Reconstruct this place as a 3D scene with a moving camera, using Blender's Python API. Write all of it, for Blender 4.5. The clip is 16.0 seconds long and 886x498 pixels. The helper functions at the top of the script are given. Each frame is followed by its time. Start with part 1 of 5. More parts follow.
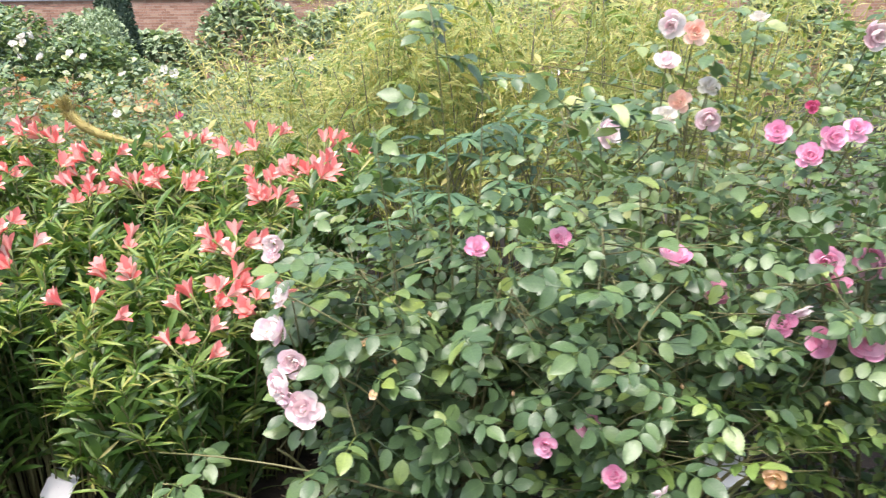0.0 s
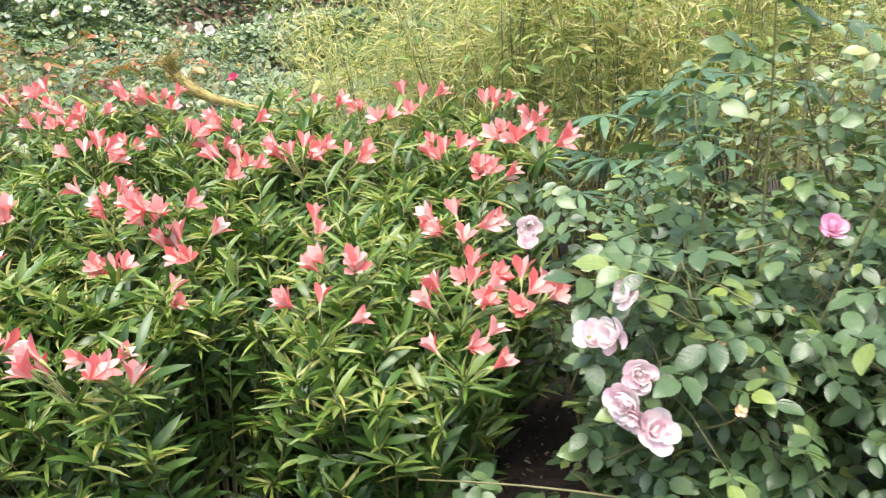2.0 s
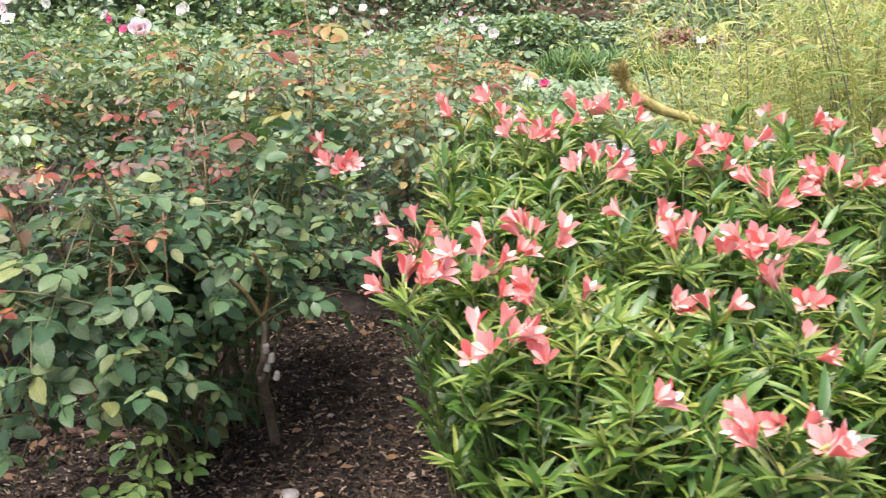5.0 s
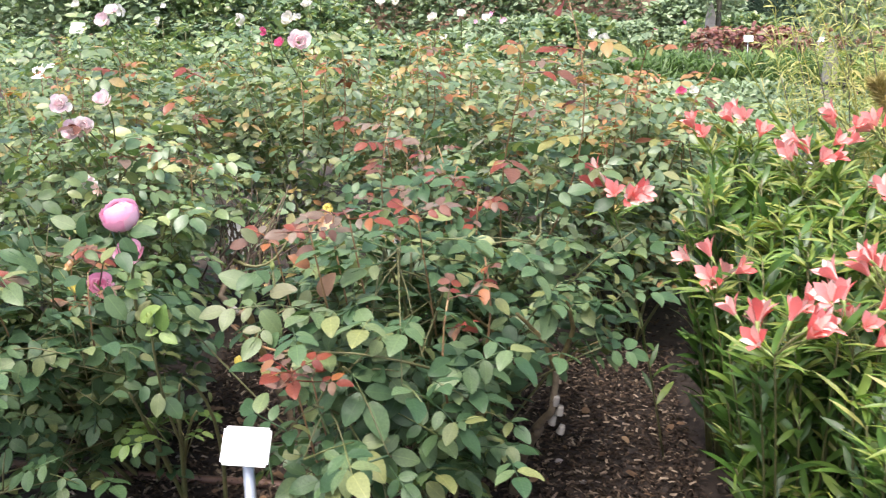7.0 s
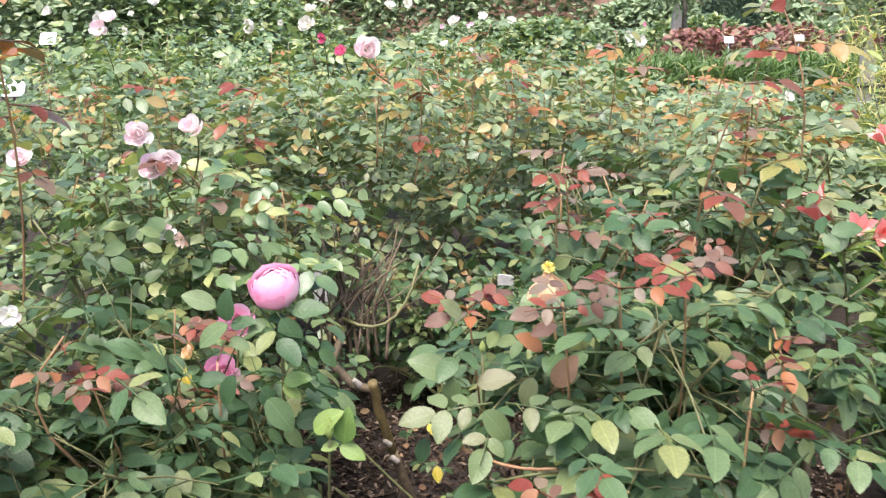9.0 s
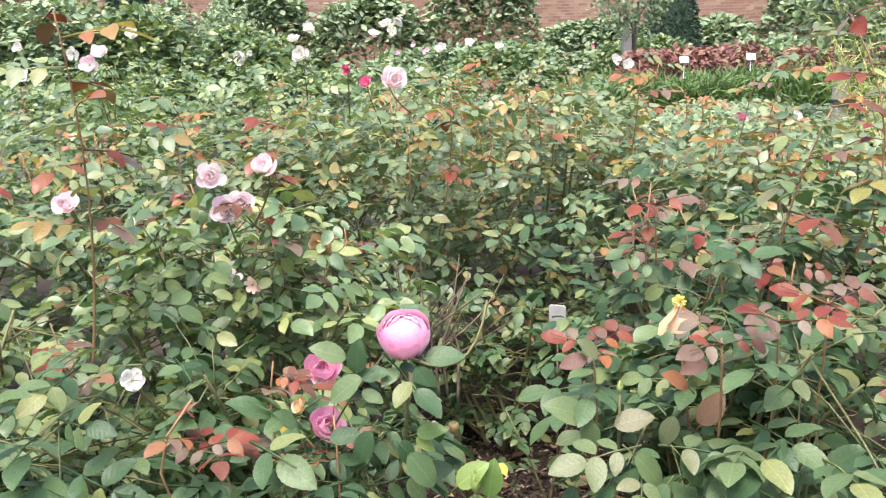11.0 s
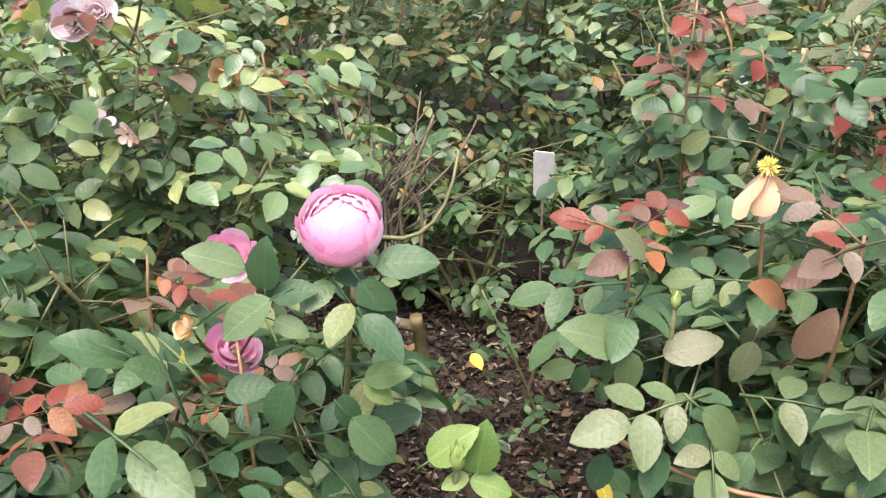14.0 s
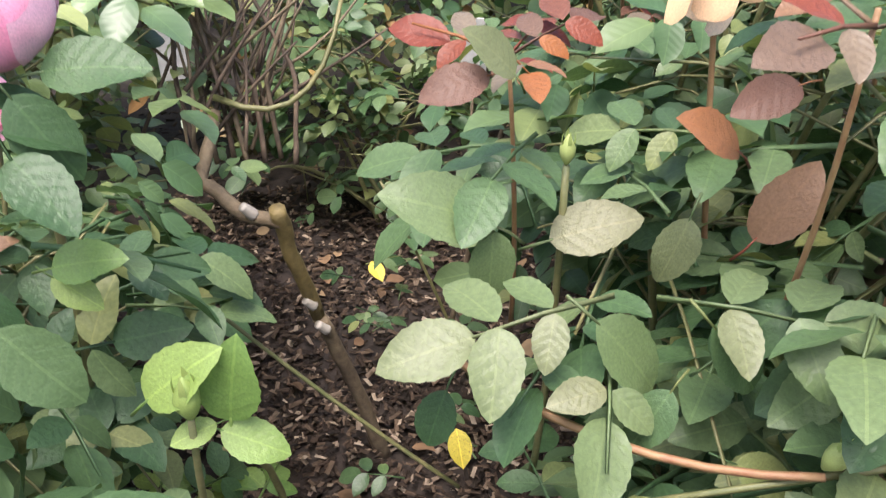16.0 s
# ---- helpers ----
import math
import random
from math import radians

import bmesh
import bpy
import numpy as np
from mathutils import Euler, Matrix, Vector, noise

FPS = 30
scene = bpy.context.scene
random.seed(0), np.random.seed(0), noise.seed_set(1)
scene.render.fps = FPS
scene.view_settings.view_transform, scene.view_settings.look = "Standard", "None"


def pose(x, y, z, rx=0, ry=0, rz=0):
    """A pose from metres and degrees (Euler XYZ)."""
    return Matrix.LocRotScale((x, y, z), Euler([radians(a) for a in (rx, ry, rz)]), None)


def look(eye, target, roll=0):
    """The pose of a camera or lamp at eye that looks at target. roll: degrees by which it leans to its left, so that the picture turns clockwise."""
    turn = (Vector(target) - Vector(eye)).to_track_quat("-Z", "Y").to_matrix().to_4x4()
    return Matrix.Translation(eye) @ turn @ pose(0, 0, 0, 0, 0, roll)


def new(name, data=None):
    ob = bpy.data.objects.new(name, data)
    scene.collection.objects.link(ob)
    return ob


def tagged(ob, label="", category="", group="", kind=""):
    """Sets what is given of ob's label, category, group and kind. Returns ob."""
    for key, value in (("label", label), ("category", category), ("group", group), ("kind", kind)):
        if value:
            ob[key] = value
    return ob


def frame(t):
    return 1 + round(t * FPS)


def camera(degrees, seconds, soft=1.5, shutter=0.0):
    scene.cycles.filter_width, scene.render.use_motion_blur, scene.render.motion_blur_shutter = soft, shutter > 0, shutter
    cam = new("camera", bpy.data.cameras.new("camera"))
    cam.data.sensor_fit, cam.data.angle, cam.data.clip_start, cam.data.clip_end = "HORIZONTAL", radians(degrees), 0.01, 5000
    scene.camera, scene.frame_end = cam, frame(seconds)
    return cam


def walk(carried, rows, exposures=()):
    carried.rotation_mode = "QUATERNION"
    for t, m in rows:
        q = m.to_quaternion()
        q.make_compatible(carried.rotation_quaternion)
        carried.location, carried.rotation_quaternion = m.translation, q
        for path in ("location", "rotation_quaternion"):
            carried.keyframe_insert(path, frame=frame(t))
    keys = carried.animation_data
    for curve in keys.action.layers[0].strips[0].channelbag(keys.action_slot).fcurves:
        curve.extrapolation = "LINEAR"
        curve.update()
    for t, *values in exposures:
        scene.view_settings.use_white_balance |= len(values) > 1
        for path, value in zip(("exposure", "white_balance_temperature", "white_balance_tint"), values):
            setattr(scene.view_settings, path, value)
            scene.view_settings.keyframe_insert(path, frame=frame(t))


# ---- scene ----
cam = camera(54.7, 16.0, soft=1.25, shutter=0.3)
PATH = [
    (0, (0.728, 0.143, 1.416), (0.54, 2.084, 0.974), -0.3),
    (0.5, (0.484, 0.199, 1.409), (0.315, 2.132, 0.927), -0.8),
    (1, (0.248, 0.219, 1.406), (0.147, 2.144, 0.872), -0.8),
    (1.5, (0.098, 0.297, 1.401), (0.02, 2.222, 0.865), -0.7),
    (2, (-0.088, 0.455, 1.39), (-0.149, 2.382, 0.858), -0.8),
    (2.5, (-0.216, 0.539, 1.382), (-0.252, 2.467, 0.85), 0.3),
    (3, (-0.388, 0.541, 1.382), (-0.385, 2.468, 0.847), 0.8),
    (3.5, (-0.637, 0.494, 1.409), (-0.611, 2.423, 0.881), 1.0),
    (4, (-0.833, 0.492, 1.413), (-0.9, 2.422, 0.893), 1.5),
    (4.5, (-1.087, 0.584, 1.387), (-1.333, 2.499, 0.864), 0.9),
    (4.7, (-1.174, 0.618, 1.379), (-1.438, 2.531, 0.859), 0.9),
    (6.8, (-2.059, 0.766, 1.412), (-2.233, 2.691, 0.895), 0.5),
    (7, (-2.114, 0.793, 1.413), (-2.328, 2.713, 0.892), 0.2),
    (7.5, (-2.27, 0.885, 1.392), (-2.473, 2.805, 0.869), 0.7),
    (8, (-2.473, 0.995, 1.386), (-2.631, 2.92, 0.866), -0.1),
    (8.5, (-2.605, 1.098, 1.391), (-2.708, 3.027, 0.872), -1.0),
    (9, (-2.694, 1.209, 1.404), (-2.758, 3.142, 0.895), -0.6),
    (9.2, (-2.728, 1.234, 1.408), (-2.839, 3.17, 0.917), -0.6),
    (11.3, (-3.008, 1.291, 1.421), (-2.912, 3.236, 0.966), -2.0),
    (11.5, (-3.015, 1.318, 1.416), (-2.906, 3.263, 0.963), -2.0),
    (12, (-3.021, 1.406, 1.404), (-2.878, 3.346, 0.939), -1.6),
    (12.5, (-2.999, 1.503, 1.378), (-2.922, 3.396, 0.738), -1.6),
    (13, (-2.979, 1.598, 1.343), (-2.901, 3.432, 0.55), -1.3),
    (13.5, (-2.98, 1.71, 1.319), (-2.858, 3.525, 0.487), -1.2),
    (14, (-2.977, 1.768, 1.314), (-2.819, 3.577, 0.475), -1.2),
    (14.5, (-2.94, 1.834, 1.286), (-2.751, 3.632, 0.432), -1.1),
    (15, (-2.873, 1.917, 1.233), (-2.679, 3.706, 0.36), -1.1),
    (15.5, (-2.822, 1.983, 1.159), (-2.632, 3.743, 0.229), -1.1),
    (16, (-2.806, 2.017, 1.112), (-2.629, 3.746, 0.123), -0.3),
]
walk(cam, [(t, look(e, g, r)) for t, e, g, r in PATH], exposures=((0, 1.5, 6500, 15), (16, 1.5, 6500, 15)))

# ---- world and sun ----
world = bpy.data.worlds.new("overcast_sky")
scene.world = world
world.use_nodes = True
wn = world.node_tree
sky = wn.nodes.new("ShaderNodeTexSky")
sky.sky_type, sky.sun_disc = "NISHITA", False
sky.sun_elevation, sky.sun_rotation = radians(69), radians(200)
sky.air_density, sky.dust_density, sky.ozone_density = 1.0, 4.0, 1.0
wn.links.new(sky.outputs["Color"], wn.nodes["Background"].inputs["Color"])
wn.nodes["Background"].inputs["Strength"].default_value = 0.15
sun = new("sun", bpy.data.lights.new("sun", "SUN"))
sun.data.energy, sun.data.angle, sun.data.color = 2.2, radians(35), (1.0, 0.97, 0.93)
sun.matrix_world = look((-1.8, -3.0, 14), (0, 2, 0))

# ---- materials ----
def node_mat(name):
    m = bpy.data.materials.new(name)
    m.use_nodes = True
    return m, m.node_tree, m.node_tree.nodes["Principled BSDF"]


def ramp(nt, fac, stops):
    r = nt.nodes.new("ShaderNodeValToRGB")
    while len(r.color_ramp.elements) < len(stops):
        r.color_ramp.elements.new(0.5)
    for e, (p, c) in zip(r.color_ramp.elements, stops):
        e.position, e.color = p, (*c, 1)
    nt.links.new(fac, r.inputs["Fac"])
    return r.outputs["Color"]


def noise_node(nt, scale, detail=3, rough=0.55):
    tc = nt.nodes.new("ShaderNodeTexCoord")
    n = nt.nodes.new("ShaderNodeTexNoise")
    n.inputs["Scale"].default_value, n.inputs["Detail"].default_value = scale, detail
    n.inputs["Roughness"].default_value = rough
    nt.links.new(tc.outputs["Object"], n.inputs["Vector"])
    return n


def mixc(nt, fac, a, b, mode="MIX"):
    m = nt.nodes.new("ShaderNodeMix")
    m.data_type, m.blend_type = "RGBA", mode
    if isinstance(fac, float):
        m.inputs[0].default_value = fac
    else:
        nt.links.new(fac, m.inputs[0])
    for s, v in ((m.inputs[6], a), (m.inputs[7], b)):
        if isinstance(v, tuple):
            s.default_value = (*v, 1)
        else:
            nt.links.new(v, s)
    return m.outputs[2]


def math_node(nt, op, a, b):
    m = nt.nodes.new("ShaderNodeMath")
    m.operation = op
    for s, v in zip(m.inputs, (a, b)):
        if isinstance(v, (int, float)):
            s.default_value = v
        else:
            nt.links.new(v, s)
    return m.outputs[0]


def bump(nt, b, height, strength, dist=0.002):
    n = nt.nodes.new("ShaderNodeBump")
    n.inputs["Strength"].default_value, n.inputs["Distance"].default_value = strength, dist
    nt.links.new(height, n.inputs["Height"])
    nt.links.new(n.outputs["Normal"], b.inputs["Normal"])


def plant_mat(name, stops, rough=0.45, trans=0.3, spot=None, gloss=0.5, grain=32, veins=0.0, glow=(1.25, 1.3, 0.7)):
    """Leaf or petal tissue: its own tone for each leaf, blotches, fine relief, light through the blade."""
    m, nt, b = node_mat(name)
    geo = nt.nodes.new("ShaderNodeNewGeometry")
    info = nt.nodes.new("ShaderNodeObjectInfo")
    r = math_node(nt, "FRACT", math_node(nt, "ADD", geo.outputs["Random Per Island"], info.outputs["Random"]), 0)
    col = ramp(nt, r, stops)
    n = noise_node(nt, grain)
    col = mixc(nt, 0.35, col, ramp(nt, n.outputs["Fac"], [(0.3, (0.55, 0.55, 0.5)), (0.7, (1.35, 1.35, 1.2))]), "MULTIPLY")
    if spot:
        n2 = noise_node(nt, 25, 2)
        k = ramp(nt, n2.outputs["Fac"], [(0.62, (0, 0, 0)), (0.72, (1, 1, 1))])
        col = mixc(nt, k, col, spot)
    height = n.outputs["Fac"]
    if veins:
        uv = nt.nodes.new("ShaderNodeUVMap")
        sep = nt.nodes.new("ShaderNodeSeparateXYZ")
        nt.links.new(uv.outputs["UV"], sep.inputs[0])
        off = math_node(nt, "ABSOLUTE", sep.outputs[1], 0)
        mid = math_node(nt, "LESS_THAN", off, 0.014)
        wave = math_node(nt, "FRACT", math_node(nt, "MULTIPLY", math_node(nt, "SUBTRACT", sep.outputs[0], math_node(nt, "SUBTRACT", math_node(nt, "MULTIPLY", off, 0.8), math_node(nt, "MULTIPLY", n.outputs["Fac"], 0.12))), 6.5), 0)
        side = math_node(nt, "LESS_THAN", wave, 0.09)
        on = math_node(nt, "MAXIMUM", mid, math_node(nt, "MULTIPLY", side, 0.45))
        col = mixc(nt, math_node(nt, "MULTIPLY", on, veins), col, mixc(nt, 1.0, col, (1.7, 1.6, 1.5), "MULTIPLY"))
        height = math_node(nt, "SUBTRACT", height, math_node(nt, "MULTIPLY", math_node(nt, "SUBTRACT", 1.0, math_node(nt, "MULTIPLY", math_node(nt, "ABSOLUTE", math_node(nt, "SUBTRACT", wave, 0.5), 0), 2.0)), -0.28))
    nt.links.new(col, b.inputs["Base Color"])
    b.inputs["Roughness"].default_value = rough
    b.inputs["Specular IOR Level"].default_value = gloss
    bump(nt, b, height, 0.35 if veins else 0.2)
    if trans > 0:
        t = nt.nodes.new("ShaderNodeBsdfTranslucent")
        nt.links.new(mixc(nt, 1.0, col, glow, "MULTIPLY"), t.inputs["Color"])
        mx = nt.nodes.new("ShaderNodeMixShader")
        mx.inputs[0].default_value = trans
        out = nt.nodes["Material Output"]
        nt.links.new(b.outputs[0], mx.inputs[1])
        nt.links.new(t.outputs[0], mx.inputs[2])
        nt.links.new(mx.outputs[0], out.inputs["Surface"])
    return m


def solid_mat(name, a, b_, scale=40, rough=0.7, metal=0.0, strength=0.4):
    m, nt, b = node_mat(name)
    n = noise_node(nt, scale, 5, 0.65)
    n2 = noise_node(nt, scale * 0.13, 3)
    f = math_node(nt, "MULTIPLY_ADD", n.outputs["Fac"], 0.6)
    f.node.inputs[2].default_value = 0
    f = math_node(nt, "ADD", f, math_node(nt, "MULTIPLY", n2.outputs["Fac"], 0.4))
    nt.links.new(ramp(nt, f, [(0.35, a), (0.65, b_)]), b.inputs["Base Color"])
    b.inputs["Roughness"].default_value, b.inputs["Metallic"].default_value = rough, metal
    bump(nt, b, n.outputs["Fac"], strength, 0.004)
    return m


LEAF = plant_mat("rose_leaf", [(0.0, (0.036, 0.078, 0.034)), (0.3, (0.055, 0.108, 0.046)), (0.6, (0.083, 0.142, 0.061)), (0.85, (0.121, 0.175, 0.078)), (1.0, (0.212, 0.23, 0.086))], 0.42, 0.25, veins=0.4, gloss=0.35)
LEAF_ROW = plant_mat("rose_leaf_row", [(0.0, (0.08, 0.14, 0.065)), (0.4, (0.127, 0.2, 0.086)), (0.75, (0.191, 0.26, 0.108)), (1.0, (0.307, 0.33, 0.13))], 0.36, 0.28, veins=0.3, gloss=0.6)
LEAF_PALE = plant_mat("rose_leaf_pale", [(0.0, (0.11, 0.165, 0.07)), (0.5, (0.135, 0.18, 0.08)), (1.0, (0.165, 0.165, 0.09))], 0.42, 0.25, veins=0.25, gloss=0.4)
LEAF_DARK = plant_mat("rose_leaf_dark", [(0.0, (0.054, 0.102, 0.045)), (0.5, (0.083, 0.145, 0.06)), (0.85, (0.118, 0.19, 0.068)), (1.0, (0.213, 0.28, 0.07))], 0.36, 0.25, veins=0.3, gloss=0.6)
LEAF_LIGHT = plant_mat("rose_leaf_light", [(0.0, (0.105, 0.19, 0.05)), (0.5, (0.158, 0.25, 0.063)), (1.0, (0.231, 0.31, 0.086))], 0.4, 0.3, veins=0.35)
LEAF_MIX = plant_mat("rose_leaf_turning", [(0.0, (0.09, 0.15, 0.08)), (0.4, (0.143, 0.205, 0.103)), (0.75, (0.201, 0.25, 0.12)), (0.9, (0.265, 0.26, 0.108)), (0.96, (0.32, 0.22, 0.085)), (1.0, (0.29, 0.14, 0.065))], 0.38, 0.28, veins=0.4, gloss=0.55)
LEAF_RED = plant_mat("rose_leaf_young", [(0.0, (0.142, 0.027, 0.018)), (0.25, (0.18, 0.047, 0.026)), (0.5, (0.123, 0.063, 0.044)), (0.75, (0.162, 0.131, 0.097)), (1.0, (0.247, 0.089, 0.029))], 0.42, 0.15, veins=0.12, gloss=0.3)
LEAF_AMBER = plant_mat("rose_leaf_amber", [(0.0, (0.23, 0.075, 0.038)), (0.3, (0.30, 0.13, 0.05)), (0.6, (0.30, 0.21, 0.065)), (1.0, (0.21, 0.24, 0.08))], 0.4, 0.3, veins=0.3)
LEAF_YELLOW = plant_mat("leaf_yellow", [(0.0, (0.55, 0.42, 0.03)), (1.0, (0.62, 0.5, 0.08))], 0.5, 0.3, spot=(0.16, 0.07, 0.03), veins=0.8)
# stem leaves carry the dense clump's shade in their colour; top whorls are yellower growth
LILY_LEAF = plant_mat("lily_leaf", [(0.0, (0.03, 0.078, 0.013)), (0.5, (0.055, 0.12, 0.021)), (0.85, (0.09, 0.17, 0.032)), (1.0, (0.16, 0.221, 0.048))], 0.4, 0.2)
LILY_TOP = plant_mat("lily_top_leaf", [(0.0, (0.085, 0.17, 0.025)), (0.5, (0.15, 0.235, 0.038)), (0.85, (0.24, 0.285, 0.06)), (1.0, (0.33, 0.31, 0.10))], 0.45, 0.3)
STRAW = plant_mat("straw_stem", [(0.0, (0.22, 0.26, 0.06)), (0.5, (0.38, 0.36, 0.10)), (1.0, (0.5, 0.44, 0.16))], 0.6, 0.3)
SPIKE = plant_mat("seed_spike", [(0.0, (0.24, 0.20, 0.07)), (0.5, (0.34, 0.29, 0.11)), (1.0, (0.46, 0.40, 0.18))], 0.75, 0.1, gloss=0.2)
FEATHER = plant_mat("feathery_leaf", [(0.0, (0.17, 0.23, 0.06)), (0.5, (0.31, 0.35, 0.11)), (0.8, (0.44, 0.42, 0.15)), (1.0, (0.56, 0.48, 0.21))], 0.55, 0.35)
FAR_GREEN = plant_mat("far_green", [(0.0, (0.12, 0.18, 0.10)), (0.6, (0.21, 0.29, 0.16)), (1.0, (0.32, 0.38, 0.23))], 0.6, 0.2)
FAR_PURPLE = plant_mat("far_purple", [(0.0, (0.14, 0.05, 0.05)), (0.6, (0.25, 0.1, 0.08)), (1.0, (0.2, 0.17, 0.1))], 0.6, 0.2)
YEW_LEAF = plant_mat("yew_leaf", [(0.0, (0.022, 0.05, 0.028)), (0.6, (0.04, 0.075, 0.04)), (1.0, (0.06, 0.1, 0.055))], 0.6, 0.1)
PINK = plant_mat("petal_pink", [(0.0, (0.80, 0.35, 0.54)), (0.5, (0.83, 0.47, 0.63)), (1.0, (0.86, 0.61, 0.73))], 0.55, 0.3, gloss=0.2, grain=30, glow=(1.05, 1.0, 1.0))
PINK_SOFT = plant_mat("petal_pink_soft", [(0.0, (0.80, 0.40, 0.58)), (1.0, (0.84, 0.53, 0.68))], 0.55, 0.3, gloss=0.2, grain=30, glow=(1.05, 1.0, 1.0))
PINK_PALE = plant_mat("petal_pink_pale", [(0.0, (0.86, 0.63, 0.70)), (0.5, (0.87, 0.74, 0.77)), (1.0, (0.88, 0.85, 0.82))], 0.55, 0.3, gloss=0.2, grain=30, glow=(1.05, 1.0, 1.0))
PEACH = plant_mat("petal_peach", [(0.0, (0.88, 0.58, 0.5)), (1.0, (0.9, 0.74, 0.64))], 0.55, 0.3, gloss=0.2, grain=30, glow=(1.05, 1.0, 1.0))
WHITE = plant_mat("petal_white", [(0.0, (0.70, 0.68, 0.60)), (1.0, (0.80, 0.78, 0.76))], 0.55, 0.3, gloss=0.2, grain=30, glow=(1.05, 1.0, 1.0))
CRIMSON = plant_mat("petal_crimson", [(0.0, (0.70, 0.10, 0.26)), (1.0, (0.80, 0.25, 0.42))], 0.55, 0.25, gloss=0.2, grain=30, glow=(1.05, 1.0, 1.0))
FALLEN = plant_mat("fallen_leaf", [(0.0, (0.08, 0.05, 0.03)), (0.7, (0.2, 0.12, 0.07)), (1.0, (0.34, 0.24, 0.14))], 0.8, 0.0, gloss=0.2)
DRY = plant_mat("petal_dry", [(0.0, (0.5, 0.3, 0.14)), (0.6, (0.65, 0.45, 0.28)), (1.0, (0.72, 0.5, 0.4))], 0.7, 0.2, gloss=0.1)
CREAM = plant_mat("petal_withered", [(0.0, (0.70, 0.40, 0.19)), (0.6, (0.80, 0.59, 0.41)), (1.0, (0.86, 0.80, 0.72))], 0.65, 0.3, gloss=0.1, glow=(1.05, 1.0, 1.0))
STAMEN = plant_mat("stamens", [(0.0, (0.76, 0.6, 0.10)), (1.0, (0.82, 0.74, 0.26))], 0.7, 0.0)
CORAL = plant_mat("petal_coral", [(0.0, (0.76, 0.15, 0.14)), (0.5, (0.81, 0.24, 0.23)), (1.0, (0.85, 0.40, 0.38))], 0.5, 0.3, gloss=0.25, grain=40, glow=(1.05, 1.0, 1.0))
CORAL_PALE = plant_mat("petal_coral_pale", [(0.0, (0.80, 0.33, 0.31)), (0.6, (0.84, 0.54, 0.48)), (1.0, (0.87, 0.76, 0.68))], 0.5, 0.3, spot=(0.5, 0.08, 0.10), gloss=0.25, grain=40, glow=(1.05, 1.0, 1.0))
BUD = plant_mat("bud_green", [(0.0, (0.22, 0.30, 0.08)), (1.0, (0.34, 0.40, 0.14))], 0.5, 0.15)
CANE = solid_mat("green_cane", (0.08, 0.095, 0.032), (0.18, 0.16, 0.065), 60, 0.55)
CANE_RED = solid_mat("reddish_cane", (0.22, 0.10, 0.05), (0.30, 0.2, 0.09), 60, 0.55)
WOOD = solid_mat("old_rose_wood", (0.055, 0.038, 0.024), (0.20, 0.15, 0.09), 50, 0.8, 0, 0.8)
SOIL = solid_mat("mulched_soil", (0.014, 0.010, 0.008), (0.050, 0.036, 0.027), 30, 0.95, 0, 1.0)
CHIP = plant_mat("bark_chip", [(0.0, (0.014, 0.010, 0.008)), (0.5, (0.042, 0.028, 0.020)), (0.85, (0.105, 0.072, 0.05)), (1.0, (0.32, 0.25, 0.19))], 0.85, 0.0, gloss=0.2)
CANE_TAN = solid_mat("tan_cane", (0.085, 0.065, 0.024), (0.27, 0.20, 0.075), 55, 0.65, 0, 0.7)
TWIG = solid_mat("dark_twig", (0.05, 0.035, 0.025), (0.15, 0.105, 0.07), 60, 0.85)
TAG = solid_mat("weathered_tag", (0.48, 0.46, 0.43), (0.68, 0.66, 0.62), 40, 0.7)
STONE = solid_mat("pebble", (0.2, 0.17, 0.15), (0.36, 0.33, 0.3), 30, 0.8)
PIPE = solid_mat("brown_pipe", (0.09, 0.045, 0.03), (0.14, 0.075, 0.05), 20, 0.5)
PLATE = solid_mat("white_plate", (0.74, 0.74, 0.72), (0.82, 0.82, 0.8), 15, 0.4, 0, 0.05)
PLATE_DARK = solid_mat("dark_plate", (0.02, 0.028, 0.035), (0.03, 0.04, 0.05), 15, 0.4, 0, 0.05)
INK = solid_mat("grey_lettering", (0.3, 0.3, 0.32), (0.36, 0.36, 0.38), 15, 0.6, 0, 0.0)
ALU = solid_mat("dull_aluminium", (0.42, 0.44, 0.46), (0.52, 0.54, 0.56), 30, 0.45, 0.6, 0.1)
STAKE_WOOD = solid_mat("grey_stake", (0.28, 0.25, 0.21), (0.45, 0.41, 0.35), 25, 0.85)
BARK = solid_mat("thin_bark", (0.09, 0.08, 0.06), (0.18, 0.16, 0.12), 30, 0.85)
RUBBER = solid_mat("black_tie", (0.015, 0.015, 0.015), (0.03, 0.03, 0.03), 20, 0.6)
BRICK = plant_mat("brick", [(0.0, (0.26, 0.15, 0.11)), (0.5, (0.34, 0.2, 0.15)), (1.0, (0.42, 0.29, 0.22))], 0.9, 0.0, gloss=0.2, grain=20)
MORTAR = solid_mat("mortar", (0.36, 0.33, 0.29), (0.46, 0.42, 0.37), 15, 0.95)
SLATE = solid_mat("slate_coping", (0.16, 0.17, 0.2), (0.26, 0.27, 0.31), 8, 0.7)
GRASS = plant_mat("grass_tuft", [(0.0, (0.06, 0.12, 0.03)), (1.0, (0.13, 0.22, 0.06))], 0.5, 0.25)


# ---- mesh helpers ----
def ground_z(x, y):
    """The bed rises gently from the walk, then runs level."""
    return 0.1 * min(max(y - 2.4, 0.0), 1.8)


